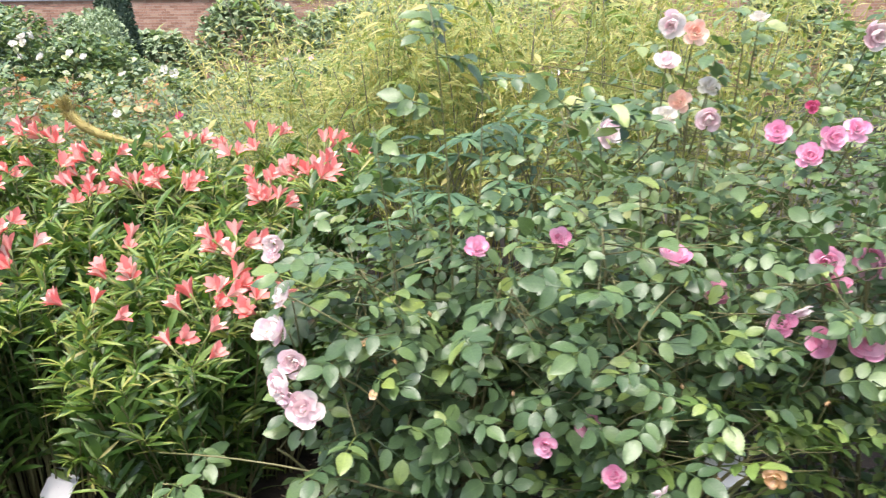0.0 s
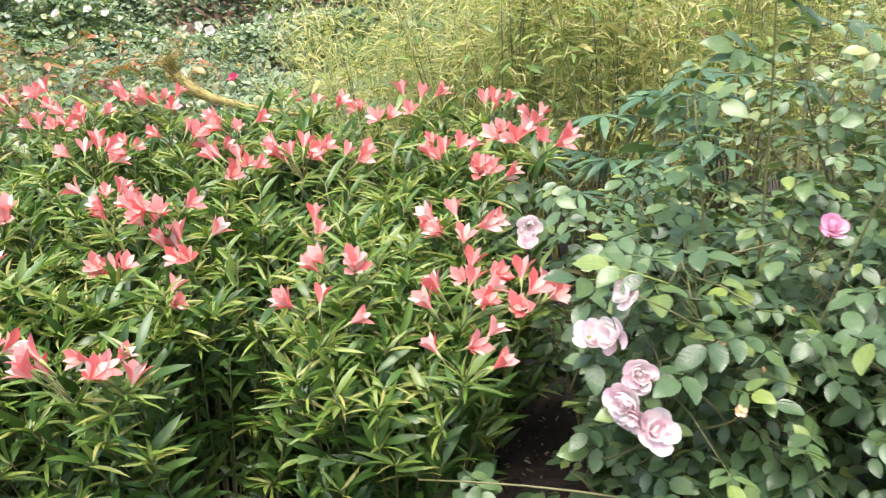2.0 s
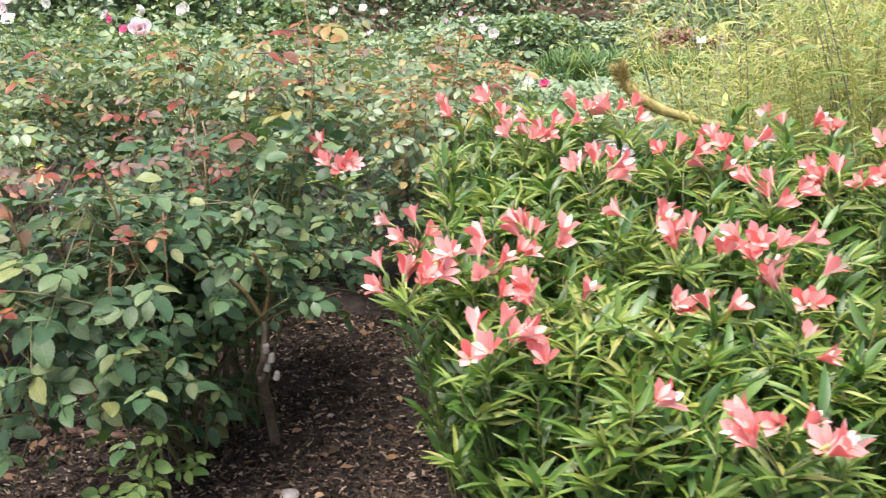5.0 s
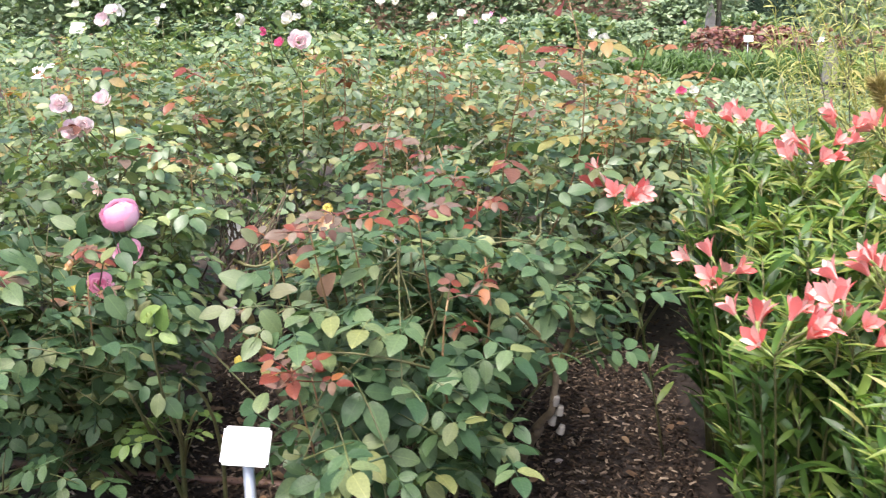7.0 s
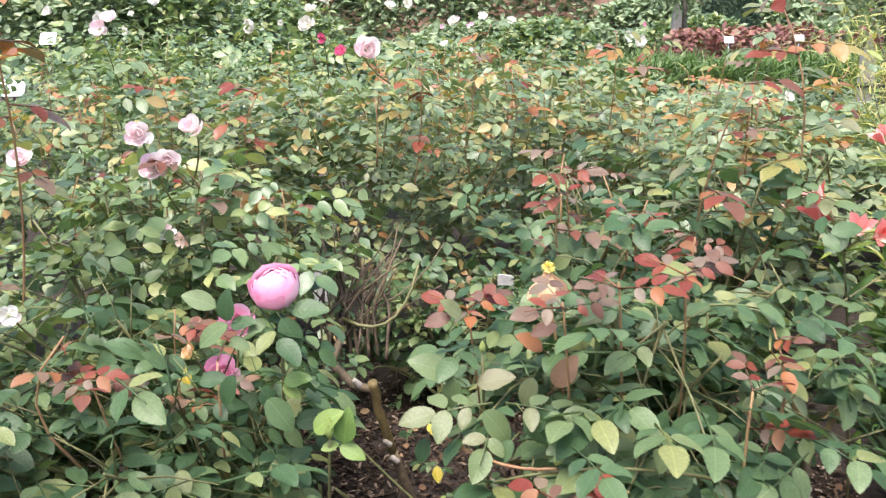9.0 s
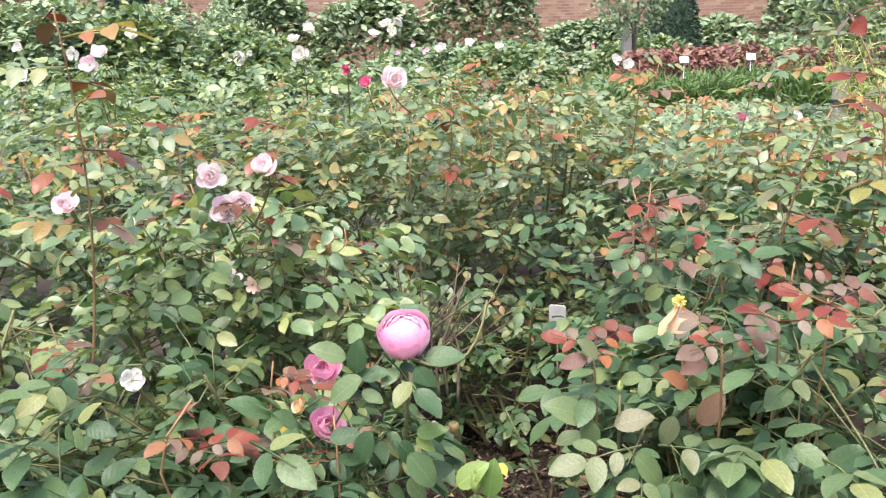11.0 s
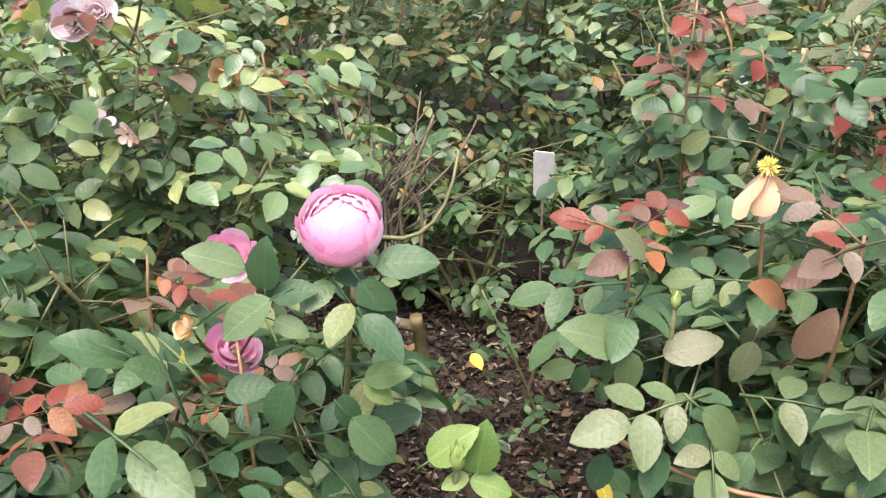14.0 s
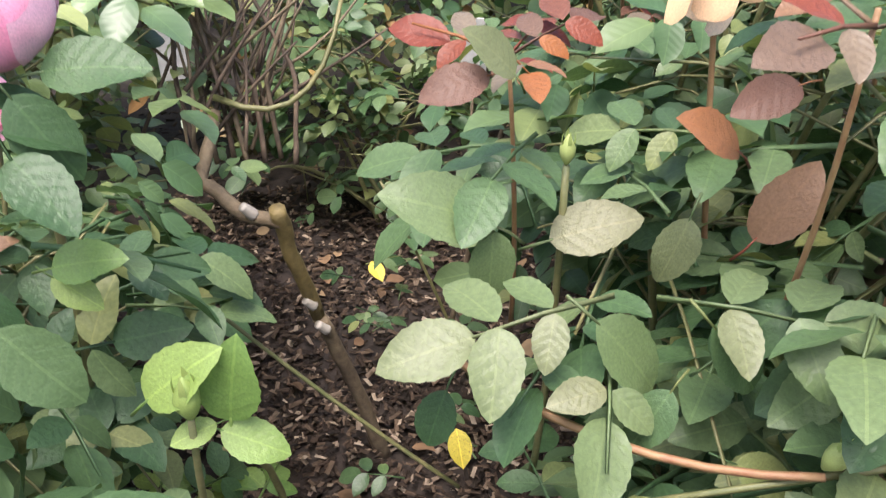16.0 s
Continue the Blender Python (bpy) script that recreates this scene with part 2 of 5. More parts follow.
def mesh_of(name, verts, faces, mats, idx=None, smooth=True):
    me = bpy.data.meshes.new(name)
    me.from_pydata(verts.tolist() if isinstance(verts, np.ndarray) else verts, [], faces.tolist() if isinstance(faces, np.ndarray) else faces)
    for m in mats:
        me.materials.append(m)
    if idx is not None:
        me.polygons.foreach_set("material_index", idx)
    if smooth:
        me.polygons.foreach_set("use_smooth", [True] * len(me.polygons))
    me.update()
    return me


def child(name, me, parent, m=None, label="", kind=""):
    ob = new(name, me)
    ob.parent = parent
    if m is not None:
        ob.matrix_local = m
    return tagged(ob, label, "", "", kind)


def thing(name, at, label, category, group="", kind=""):
    ob = new(name)
    ob.empty_display_size = 0.05
    ob.location = at
    return tagged(ob, label, category, group, kind)


class Pile:
    """Collects vertices and faces of many pieces into one mesh, with a leaf's own coordinates for its veins."""

    def __init__(self):
        self.v, self.f, self.uv, self.n = [], [], [], 0

    def add(self, v, f):
        self.v.append(np.asarray(v, float))
        self.uv.append(np.full((len(v), 2), 0.5))
        self.f.extend((np.asarray(q) + self.n).tolist() for q in f)
        self.n += len(v)

    def add_grid(self, v, f, tpl=None):
        """v: (N, k, 3) pieces with the same faces f."""
        n, k = v.shape[:2]
        self.v.append(v.reshape(-1, 3))
        self.uv.append(np.tile(tpl[:, :2], (n, 1)) if tpl is not None else np.full((n * k, 2), 0.5))
        for tri in f:
            self.f.extend((np.array(tri)[None, :] + (np.arange(n) * k)[:, None] + self.n).tolist())
        self.n += n * k

    def mesh(self, name, mat, origin=(0, 0, 0), smooth=True):
        v = np.concatenate(self.v) - np.array(origin) if self.v else np.zeros((0, 3))
        me = mesh_of(name, v, self.f, [mat], smooth=smooth)
        if self.v:
            loops = np.zeros(len(me.loops), dtype=np.int32)
            me.loops.foreach_get("vertex_index", loops)
            me.uv_layers.new(name="blade").data.foreach_set("uv", np.concatenate(self.uv)[loops].ravel())
        return me


def blade(widths, arch=0.15, fold=0.25, wave=0.0):
    """A leaf blade one long along x, folded at the midrib: vertices and faces."""
    n = len(widths)
    v, f = [(0, 0, 0)], []
    for i, w in enumerate(widths):
        u = (i + 1) / (n + 1)
        z = -arch * u * u
        e = z + fold * w + wave * math.sin(9 * u)
        v += [(u, w, e), (u, 0, z), (u, -w, e - 2 * wave * math.sin(7 * u))]
    v.append((1, 0, -arch))
    f += [(0, 2, 1), (0, 3, 2)]
    for i in range(n - 1):
        a = 1 + 3 * i
        f += [(a, a + 1, a + 4, a + 3), (a + 1, a + 2, a + 5, a + 4)]
    a, t = 1 + 3 * (n - 1), 3 * n + 1
    f += [(a, a + 1, t), (a + 1, a + 2, t)]
    return np.array(v, float), f


ROSE_BLADE = blade((0.205, 0.285, 0.31, 0.285, 0.20), 0.24, 0.24, 0.03)
ROSE_FINE = blade([0.315 * math.sin(math.pi * ((i + 1) / 15) ** 0.9) ** 0.66 * (1.0 if i % 2 else 0.945) for i in range(14)], 0.26, 0.22, 0.02)
ROSE_FAR = blade((0.22, 0.30, 0.22), 0.18, 0.22)
LANCE = blade((0.075, 0.10, 0.075), 0.38, 0.3)
NEEDLE = blade((0.045,), 0.3, 0.2)


def unit(a):
    return a / np.maximum(np.linalg.norm(a, axis=-1, keepdims=True), 1e-9)


def place_blades(tpl, pos, d, nrm, size, width=1.0):
    """(N, k, 3) vertices of blades at pos, pointing along d, facing nrm."""
    d = unit(d)
    s = unit(np.cross(nrm, d))
    n = np.cross(d, s)
    t = tpl[None, :, :] * np.asarray(size)[:, None, None]
    return pos[:, None] + t[..., :1] * d[:, None] + t[..., 1:2] * width * s[:, None] + t[..., 2:] * n[:, None]


def tube(points, radii, sides=5):
    p = np.asarray(points, float)
    r = np.broadcast_to(np.asarray(radii, float), (len(p),))
    tan = unit(np.gradient(p, axis=0))
    ref = np.array([0.31, 0.92, 0.24])
    a = unit(np.cross(tan, ref))
    b = np.cross(tan, a)
    ang = np.arange(sides) * 2 * math.pi / sides
    v = p[:, None] + r[:, None, None] * (np.cos(ang)[None, :, None] * a[:, None] + np.sin(ang)[None, :, None] * b[:, None])
    f = [(i * sides + j, i * sides + (j + 1) % sides, (i + 1) * sides + (j + 1) % sides, (i + 1) * sides + j) for i in range(len(p) - 1) for j in range(sides)]
    f += [tuple(range(sides - 1, -1, -1)), tuple((len(p) - 1) * sides + j for j in range(sides))]
    return v.reshape(-1, 3), f


def bezier(a, b, c, n):
    t = np.linspace(0, 1, n)[:, None]
    return (1 - t) ** 2 * np.asarray(a) + 2 * t * (1 - t) * np.asarray(b) + t * t * np.asarray(c)


def frame_of(d, nrm):
    """A rotation with x along d and z near nrm."""
    x = unit(np.asarray(d, float))
    y = unit(np.cross(nrm, x))
    z = np.cross(x, y)
    return Matrix((x, y, z)).transposed().to_4x4()


# one rose leaf: a petiole with five or seven leaflets
def compound(rng, pairs=2, leaflet=0.42, tpl=ROSE_BLADE):
    """Leaflet roots, directions, facings and sizes of one leaf, one long along x."""
    pos, d, n, s = [], [], [], []
    for i in range(pairs):
        u = 0.34 + 0.30 * i
        for side in (1, -1):
            a = radians(rng.uniform(58, 75)) * side
            pos.append((u, 0.015 * side, -0.06 * u * u))
            d.append((math.cos(a), math.sin(a), rng.uniform(-0.3, 0.05)))
            n.append((rng.normal(0, 0.15), rng.normal(0, 0.25) - 0.2 * side, 1))
            s.append(leaflet * (0.82 + 0.2 * i) * rng.uniform(0.85, 1.1))
    pos.append((0.34 + 0.3 * (pairs - 1) + 0.1, 0, -0.1))
    d.append((1, rng.normal(0, 0.1), rng.uniform(-0.45, -0.1)))
    n.append((0.1, rng.normal(0, 0.2), 1))
    s.append(leaflet * 1.18)
    return [np.array(q, float) for q in (pos, d, n, s)]


def leaf_mesh(seed, mat, pairs=2):
    """One leaf as a mesh of its own, one long."""
    rng = np.random.default_rng(seed)
    pos, d, n, s = compound(rng, pairs)
    pile = Pile()
    pile.add_grid(place_blades(ROSE_FINE[0], pos, d, n, s), ROSE_FINE[1], ROSE_FINE[0])
    v, f = tube([(0, 0, 0.02), (0.4, 0, -0.01), (0.76, 0, -0.1)], [0.02, 0.015, 0.01], 3)
    pile.add(v, f)
    return pile.mesh("leaf", mat)


LEAF_SETS = {m.name: [leaf_mesh(11 * k + 3, m, 1 if k % 3 == 2 else 2) for k in range(6)] for m in (LEAF, LEAF_DARK, LEAF_LIGHT, LEAF_MIX, LEAF_RED, LEAF_ROW, LEAF_PALE, LEAF_AMBER)}


def add_leaves(parent, origin, rng, roots, dirs, ups, sizes, mat, singles=0, far=False, name="foliage"):
    """Leaves on a plant: the first ones as objects of their own, the rest in one mesh."""
    k = min(singles, len(roots))
    for i in range(k):
        m = Matrix.Translation(Vector(roots[i]) - Vector(origin)) @ frame_of(dirs[i], ups[i]) @ Matrix.Scale(float(sizes[i]), 4)
        child("leaf", LEAF_SETS[mat.name][int(rng.integers(6))], parent, m)
    if len(roots) == k:
        return
    tpl = ROSE_FAR if far else ROSE_BLADE
    protos = [compound(rng, 2 if j % 4 else 1) for j in range(10)]
    pile = Pile()
    sel = rng.integers(0, 10, len(roots) - k)
    R, D, U, S = roots[k:], unit(dirs[k:]), ups[k:], sizes[k:]
    side = unit(np.cross(U, D))
    up = np.cross(D, side)
    B = np.stack([D, side, up], axis=-1)
    for j in range(10):
        q = np.where(sel == j)[0]
        if not len(q):
            continue
        pos, d, n, s = protos[j]
        for a in range(len(pos)):
            P = R[q] + S[q, None] * (B[q] @ pos[a])
            pile.add_grid(place_blades(tpl[0], P, B[q] @ d[a], B[q] @ n[a], S[q] * s[a]), tpl[1], tpl[0])
    child(name, pile.mesh(name, mat, origin), parent, None, "", "stuff")


# open pockets between the bushes, free of leaves: low and high corner
POCKETS = (((-0.05, 2.0, 0.2), (0.20, 2.8, 0.72)), ((-2.92, 2.5, 0.0), (-2.70, 3.1, 0.60)), ((-2.88, 2.75, 0.0), (-2.64, 3.25, 0.50)), ((-3.0, 2.38, 0.45), (-2.76, 3.0, 0.90)), ((-3.25, 2.55, 0.80), (-3.06, 2.9, 0.95)),
           ((-2.2, 2.3, 0.0), (-1.72, 3.05, 0.60)), ((-2.78, 2.55, 0.0), (-2.60, 3.3, 0.70)),
           ((-2.66, 2.3, 0.86), (-2.46, 2.57, 1.06)), ((-2.46, 2.1, 0.0), (-2.08, 2.6, 0.44)), ((1.02, 1.7, 0.36), (1.32, 2.12, 0.56)))


def rose_bush(label, centre, rx, ry, z0, z1, leaves, leaf=0.10, mat=LEAF, seed=1, singles=0, far=False, young=0, base=None, canes=14, shoots=(), name="rose_bush", group="rose bushes in the bed", flat=0.3, pockets=POCKETS):
    """A rose bush: canes from its foot, leaves along and round them, red young tips on some shoots."""
    rng = np.random.default_rng(seed)
    cx, cy = centre
    bx, by = base if base else centre
    o = (bx, by, ground_z(bx, by))
    bush = thing(name, o, label, "rose bush", group)
    wood = Pile()
    roots, dirs, ups = [], [], []
    per = max(4, leaves // canes)
    tips = []
    for c in range(canes):
        a = rng.uniform(0, 2 * math.pi)
        r = math.sqrt(rng.uniform(0, 1))
        tip = np.array([cx + rx * r * math.cos(a), cy + ry * r * math.sin(a), z1 - flat * (z1 - z0) * r * r + rng.normal(0, 0.03)])
        if c % 3 == 0:
            tip[2] = rng.uniform(z0 + 0.05, z1 - 0.1)
        tips.append(tip)
    tips += [np.array(s, float) for s in shoots]
    for c, tip in enumerate(tips):
        start = np.array([bx + rng.normal(0, 0.04), by + rng.normal(0, 0.04), o[2] - 0.03])
        mid = start * 0.45 + tip * 0.55 + np.array([rng.normal(0, 0.05), rng.normal(0, 0.05), 0.15])
        pts = bezier(start, mid, tip, 8)
        v, f = tube(pts, np.linspace(0.007, 0.0025, 8) * (0.6 if c >= canes else 1.0), 4 if far else 6)
        child("cane", mesh_of("cane", v - np.array(o), f, [CANE]), bush)
        extra = c >= canes
        m = per if not extra else 10
        u = rng.uniform(0.4, 1.0, m) if not extra else 1 - 0.5 * rng.uniform(0, 1, m) ** 2
        for t in u:
            q = pts[int(t * 7)] * (1 - (t * 7 % 1)) + pts[min(7, int(t * 7) + 1)] * (t * 7 % 1)
            roots.append(q)
            b = rng.uniform(0, 2 * math.pi)
            dirs.append((math.cos(b), math.sin(b), rng.normal(0.15, 0.3)))
    roots, dirs = np.array(roots), np.array(dirs)
    # spread the leaves through the crown on short side shoots
    off = rng.normal(0, 1, roots.shape) * np.array([rx * 0.30, ry * 0.30, 0.07])
    main = np.arange(len(roots)) < per * canes
    moved = roots + off * main[:, None]
    q = ((moved[:, 0] - cx) / (rx * 1.12)) ** 2 + ((moved[:, 1] - cy) / (ry * 1.12)) ** 2
    k = np.where(q > 1, 1 / np.sqrt(np.maximum(q, 1e-6)), 1.0)
    moved[:, 0] = np.where(main, cx + (moved[:, 0] - cx) * k, moved[:, 0])
    moved[:, 1] = np.where(main, cy + (moved[:, 1] - cy) * k, moved[:, 1])
    moved[:, 2] = np.where(main, np.clip(moved[:, 2], z0, z1 + 0.03), moved[:, 2])
    keep = np.ones(len(moved), bool)
    for lo, hi in pockets:
        keep &= ~np.all((moved > lo) & (moved < hi), axis=1)
    roots, dirs, moved, main = roots[keep], dirs[keep], moved[keep], main[keep]
    if not far:
        for i in np.where(main)[0]:
            if i % 2 == 0:
                v, f = tube(np.array([roots[i], (roots[i] + moved[i]) / 2 + (0, 0, 0.01), moved[i]]), [0.0022, 0.0018, 0.0013], 3)
                wood.add(v, f)
    out = unit(np.stack([moved[:, 0] - cx, moved[:, 1] - cy, np.zeros(len(moved))], 1))
    dirs = dirs + out * 0.6
    ups = np.tile([0.0, -0.1 if far else -0.16, 1.0], (len(moved), 1)) + rng.normal(0, 0.3 if far else 0.36, moved.shape) + out * 0.3
    sizes = leaf * rng.uniform(0.7, 1.15, len(moved))
    order = np.argsort(moved[:, 1] - 0.4 * moved[:, 2] + rng.normal(0, 0.12, len(moved)))
    moved, dirs, ups, sizes = moved[order], dirs[order], ups[order], sizes[order]
    add_leaves(bush, o, rng, moved, dirs, ups, sizes, mat, singles, far)
    if wood.v:
        child("side_twig_thicket", wood.mesh("side_twig_thicket", CANE, o), bush, None, "", "stuff")
    if young:
        yr, yd, yu, ys = [], [], [], []
        for c in range(young):
            a, r = rng.uniform(0, 2 * math.pi), 0.8 * math.sqrt(rng.uniform(0, 1))
            t = np.array([cx + rx * r * math.cos(a), cy + ry * r * math.sin(a), z1 - flat * 0.9 * (z1 - z0) * r * r + rng.uniform(-0.02, 0.08)])
            v, f = tube(bezier(t - (0, 0, 0.22), t - (rng.normal(0, 0.03), rng.normal(0, 0.03), 0.1), t, 5), np.linspace(0.003, 0.0018, 5), 4)
            child("young_shoot", mesh_of("young_shoot", v - np.array(o), f, [CANE_RED]), bush)
            for j in range(int(rng.integers(2, 5))):
                b = rng.uniform(0, 2 * math.pi)
                yr.append(t - (0, 0, rng.uniform(0, 0.09)))
                yd.append((math.cos(b), math.sin(b), rng.uniform(-0.1, 0.7)))
                yu.append((rng.normal(0, 0.3), rng.normal(-0.2, 0.3), 1))
                ys.append(leaf * rng.uniform(0.5, 0.8))
        add_leaves(bush, o, rng, np.array(yr), np.array(yd), np.array(yu), np.array(ys), LEAF_AMBER if far else LEAF_RED, 40 if singles else 0, far, "young_foliage")
    return bush


# ---- flowers ----
def petal_mesh(name, mat, cup=0.5, width=0.8, curl=0.15, n=5):
    """A petal one long from its root along z, cupped about z, bowed out and curled at the rim."""
    v, f = [], []
    for i in range(n + 1):
        u = i / n
        w = width * math.sin(math.pi * min(0.95, 0.12 + 0.72 * u)) ** 0.7 * (0.35 + 0.65 * u)
        rad = 0.10 + cup * math.sin(math.pi * 0.5 * min(1, u * 1.25)) - 0.25 * cup * max(0, u - 0.6) + curl * max(0, u - 0.75) ** 2 * 8
        for j in range(n + 1):
            s = (j / n - 0.5) * 2
            a = s * w * 1.1 / max(0.35, rad + 0.25)
            z = u - 0.10 * s * s * u + 0.02 * math.sin(7 * s + 5 * u)
            v.append((rad * math.cos(a), (rad + 0.05) * math.sin(a), z))
    for i in range(n):
        for j in range(n):
            a = i * (n + 1) + j
            f.append((a, a + 1, a + n + 2, a + n + 1))
    return mesh_of(name, v, f, [mat])


SEPAL = blade((0.12, 0.1), 0.5, 0.3)
ROSE_MATS = {"pink": (PINK, PINK), "pale": (PINK_PALE, PINK_PALE), "peach": (PEACH, PEACH), "white": (WHITE, WHITE), "crimson": (CRIMSON, CRIMSON), "dry": (DRY, DRY)}
PETALS = {k: (petal_mesh("outer_petal", a, 0.55, 0.85, 0.10), petal_mesh("mid_petal", a, 0.40, 0.75, 0.0), petal_mesh("inner_petal", b, 0.26, 0.6, -0.1)) for k, (a, b) in ROSE_MATS.items()}


def globe_petal(mat, radius, top, half, flare):
    """A broad petal lying on a globe, from its foot up to the polar angle top."""
    v, f, n = [], [], 14
    for i in range(n + 1):
        th = math.pi * (0.06 + (top - 0.06) * i / n)
        for j in range(n + 1):
            k = 2 * j / n - 1
            w = half * (0.45 + 0.55 * math.sin(math.pi * min(1, 0.15 + 0.6 * i / n)))
            t2 = th - 0.22 * top * k * k * (i / n) + (0.05 * math.sin(9 * k + 4 * radius) + 0.03 * math.sin(17 * k)) * (i / n) ** 3
            r = radius * (1 + flare * (i / n) ** 5 + 0.012 * math.sin(5 * k + 3 * i / n) - 0.05 * k * (i / n))
            v.append((r * math.sin(t2) * math.cos(w * k), r * math.sin(t2) * math.sin(w * k), -0.9 * r * math.cos(t2)))
    for i in range(n):
        for j in range(n):
            a = i * (n + 1) + j
            f.append((a, a + 1, a + n + 2, a + n + 1))
    return mesh_of("petal", v, f, [mat])


def add_globe(parent, at, towards, width, label):
    rng = np.random.default_rng(4)
    rot = Vector((0, 0, 1)).rotation_difference(Vector(towards).normalized()).to_matrix().to_4x4()
    fl = child("rose_flower", CALYX, parent, Matrix.Translation(Vector(at) - parent.location) @ rot @ Matrix.Scale(width / 2, 4) @ Matrix.Translation((0, 0, -0.86)), label)
    v, f = tube([(0, 0, 0.86 + 0.66 * q) for q in (-0.9, -0.5, 0, 0.5, 0.85, 1.0)], [0.3, 0.6, 0.7, 0.6, 0.35, 0.05], 12)
    child("heart", mesh_of("heart", v, f, [PINK]), fl)
    for n, radius, top, half, flare, mat in ((5, 1.0, 0.63, 0.88, 0.14, PINK), (5, 0.95, 0.71, 0.85, 0.09, PINK), (4, 0.89, 0.80, 0.85, 0.06, PINK_SOFT), (4, 0.82, 0.9, 0.9, 0.05, PINK_SOFT), (4, 0.75, 1.0, 1.3, 0.0, PINK_SOFT)):
        for i in range(n):
            me = globe_petal(mat, radius, top * rng.uniform(0.95, 1.04), half, flare)
            child("petal", me, fl, Matrix.Translation((0, 0, 0.86)) @ Matrix.Rotation(2 * math.pi * (i + 0.37 * n) / n + rng.normal(0, 0.1), 4, "Z"))
    return fl


def rose_base_mesh():
    pile = Pile()
    pile.add(*tube([(0, 0, -0.18), (0, 0, -0.1), (0, 0, 0.0), (0, 0, 0.06)], [0.05, 0.12, 0.15, 0.08], 7))
    a = np.arange(5) * 2 * math.pi / 5
    d = np.stack([np.cos(a), np.sin(a), np.full(5, -0.35)], 1)
    pile.add_grid(place_blades(SEPAL[0], np.tile([0, 0, -0.01], (5, 1)) + d * 0.1, d, np.tile([0.0, 0, 1], (5, 1)), np.full(5, 0.5)), SEPAL[1], SEPAL[0])
    return pile.mesh("calyx", BUD)


CALYX = rose_base_mesh()


def add_rose(parent, at, towards, width, kind="pink", openness=0.5, seed=0, full=3, label=""):
    """A double rose on the plant parent: a calyx with rings of cupped petals. width in metres."""
    rng = np.random.default_rng(seed)
    t = Vector(towards).normalized()
    rot = Vector((0, 0, 1)).rotation_difference(t).to_matrix().to_4x4()
    s = width / (1.3 + 1.15 * openness)
    fl = child("rose_flower", CALYX, parent, Matrix.Translation(Vector(at) - parent.location) @ rot @ Matrix.Scale(s, 4) @ Matrix.Translation((0, 0, -0.4)), label)
    rings = [(5, 0, 0.95, 1.0), (5, 1, 0.92, 0.95), (6, 2, 0.86, 0.95), (4, 2, 0.72, 0.7), (3, 2, 0.62, 0.42)][:full + 1 + (full > 2)]
    for r, (n, k, size, wide) in enumerate(rings):
        for i in range(n):
            a = 2 * math.pi * (i + 0.5 * (r % 2)) / n + rng.normal(0, 0.12)
            lean = radians(openness * max(0, 62 - 17 * r) + rng.normal(0, 8) - 6)
            m = Matrix.Rotation(a, 4, "Z") @ Matrix.Rotation(lean, 4, "Y") @ Matrix.Rotation(rng.normal(0, 0.13), 4, "X") @ Matrix.Diagonal((wide, wide, size * rng.uniform(0.93, 1.05), 1))
            child("petal", PETALS[kind][k], fl, m)
    return fl


def add_bud(parent, at, towards, size, mat=BUD, tip=None):
    pile = Pile()
    v, f = tube([(0, 0, -0.3), (0, 0, -0.05), (0, 0, 0.2), (0, 0, 0.6), (0, 0, 0.95), (0, 0, 1.25)], [0.1, 0.24, 0.36, 0.38, 0.2, 0.03], 8)
    pile.add(v, f)
    a = np.arange(4) * 1.57
    d = np.stack([np.cos(a) * 0.5, np.sin(a) * 0.5, np.ones(4)], 1)
    pile.add_grid(place_blades(SEPAL[0], np.stack([np.cos(a) * 0.2, np.sin(a) * 0.2, np.full(4, 0.6)], 1), d, np.stack([np.cos(a), np.sin(a), np.zeros(4)], 1), np.full(4, 0.8)), SEPAL[1], SEPAL[0])
    rot = Vector((0, 0, 1)).rotation_difference(Vector(towards).normalized()).to_matrix().to_4x4()
    return child("bud", pile.mesh("bud", mat), parent, Matrix.Translation(Vector(at) - parent.location) @ rot @ Matrix.Scale(size, 4))


def add_stalk(parent, a, b, c, r0=0.003, r1=0.002, mat=CANE, name="stalk", n=8):
    o = parent.location
    v, f = tube(bezier(a, b, c, n), np.linspace(r0, r1, n), 6)
    return child(name, mesh_of(name, v - np.array(o), f, [mat]), parent)


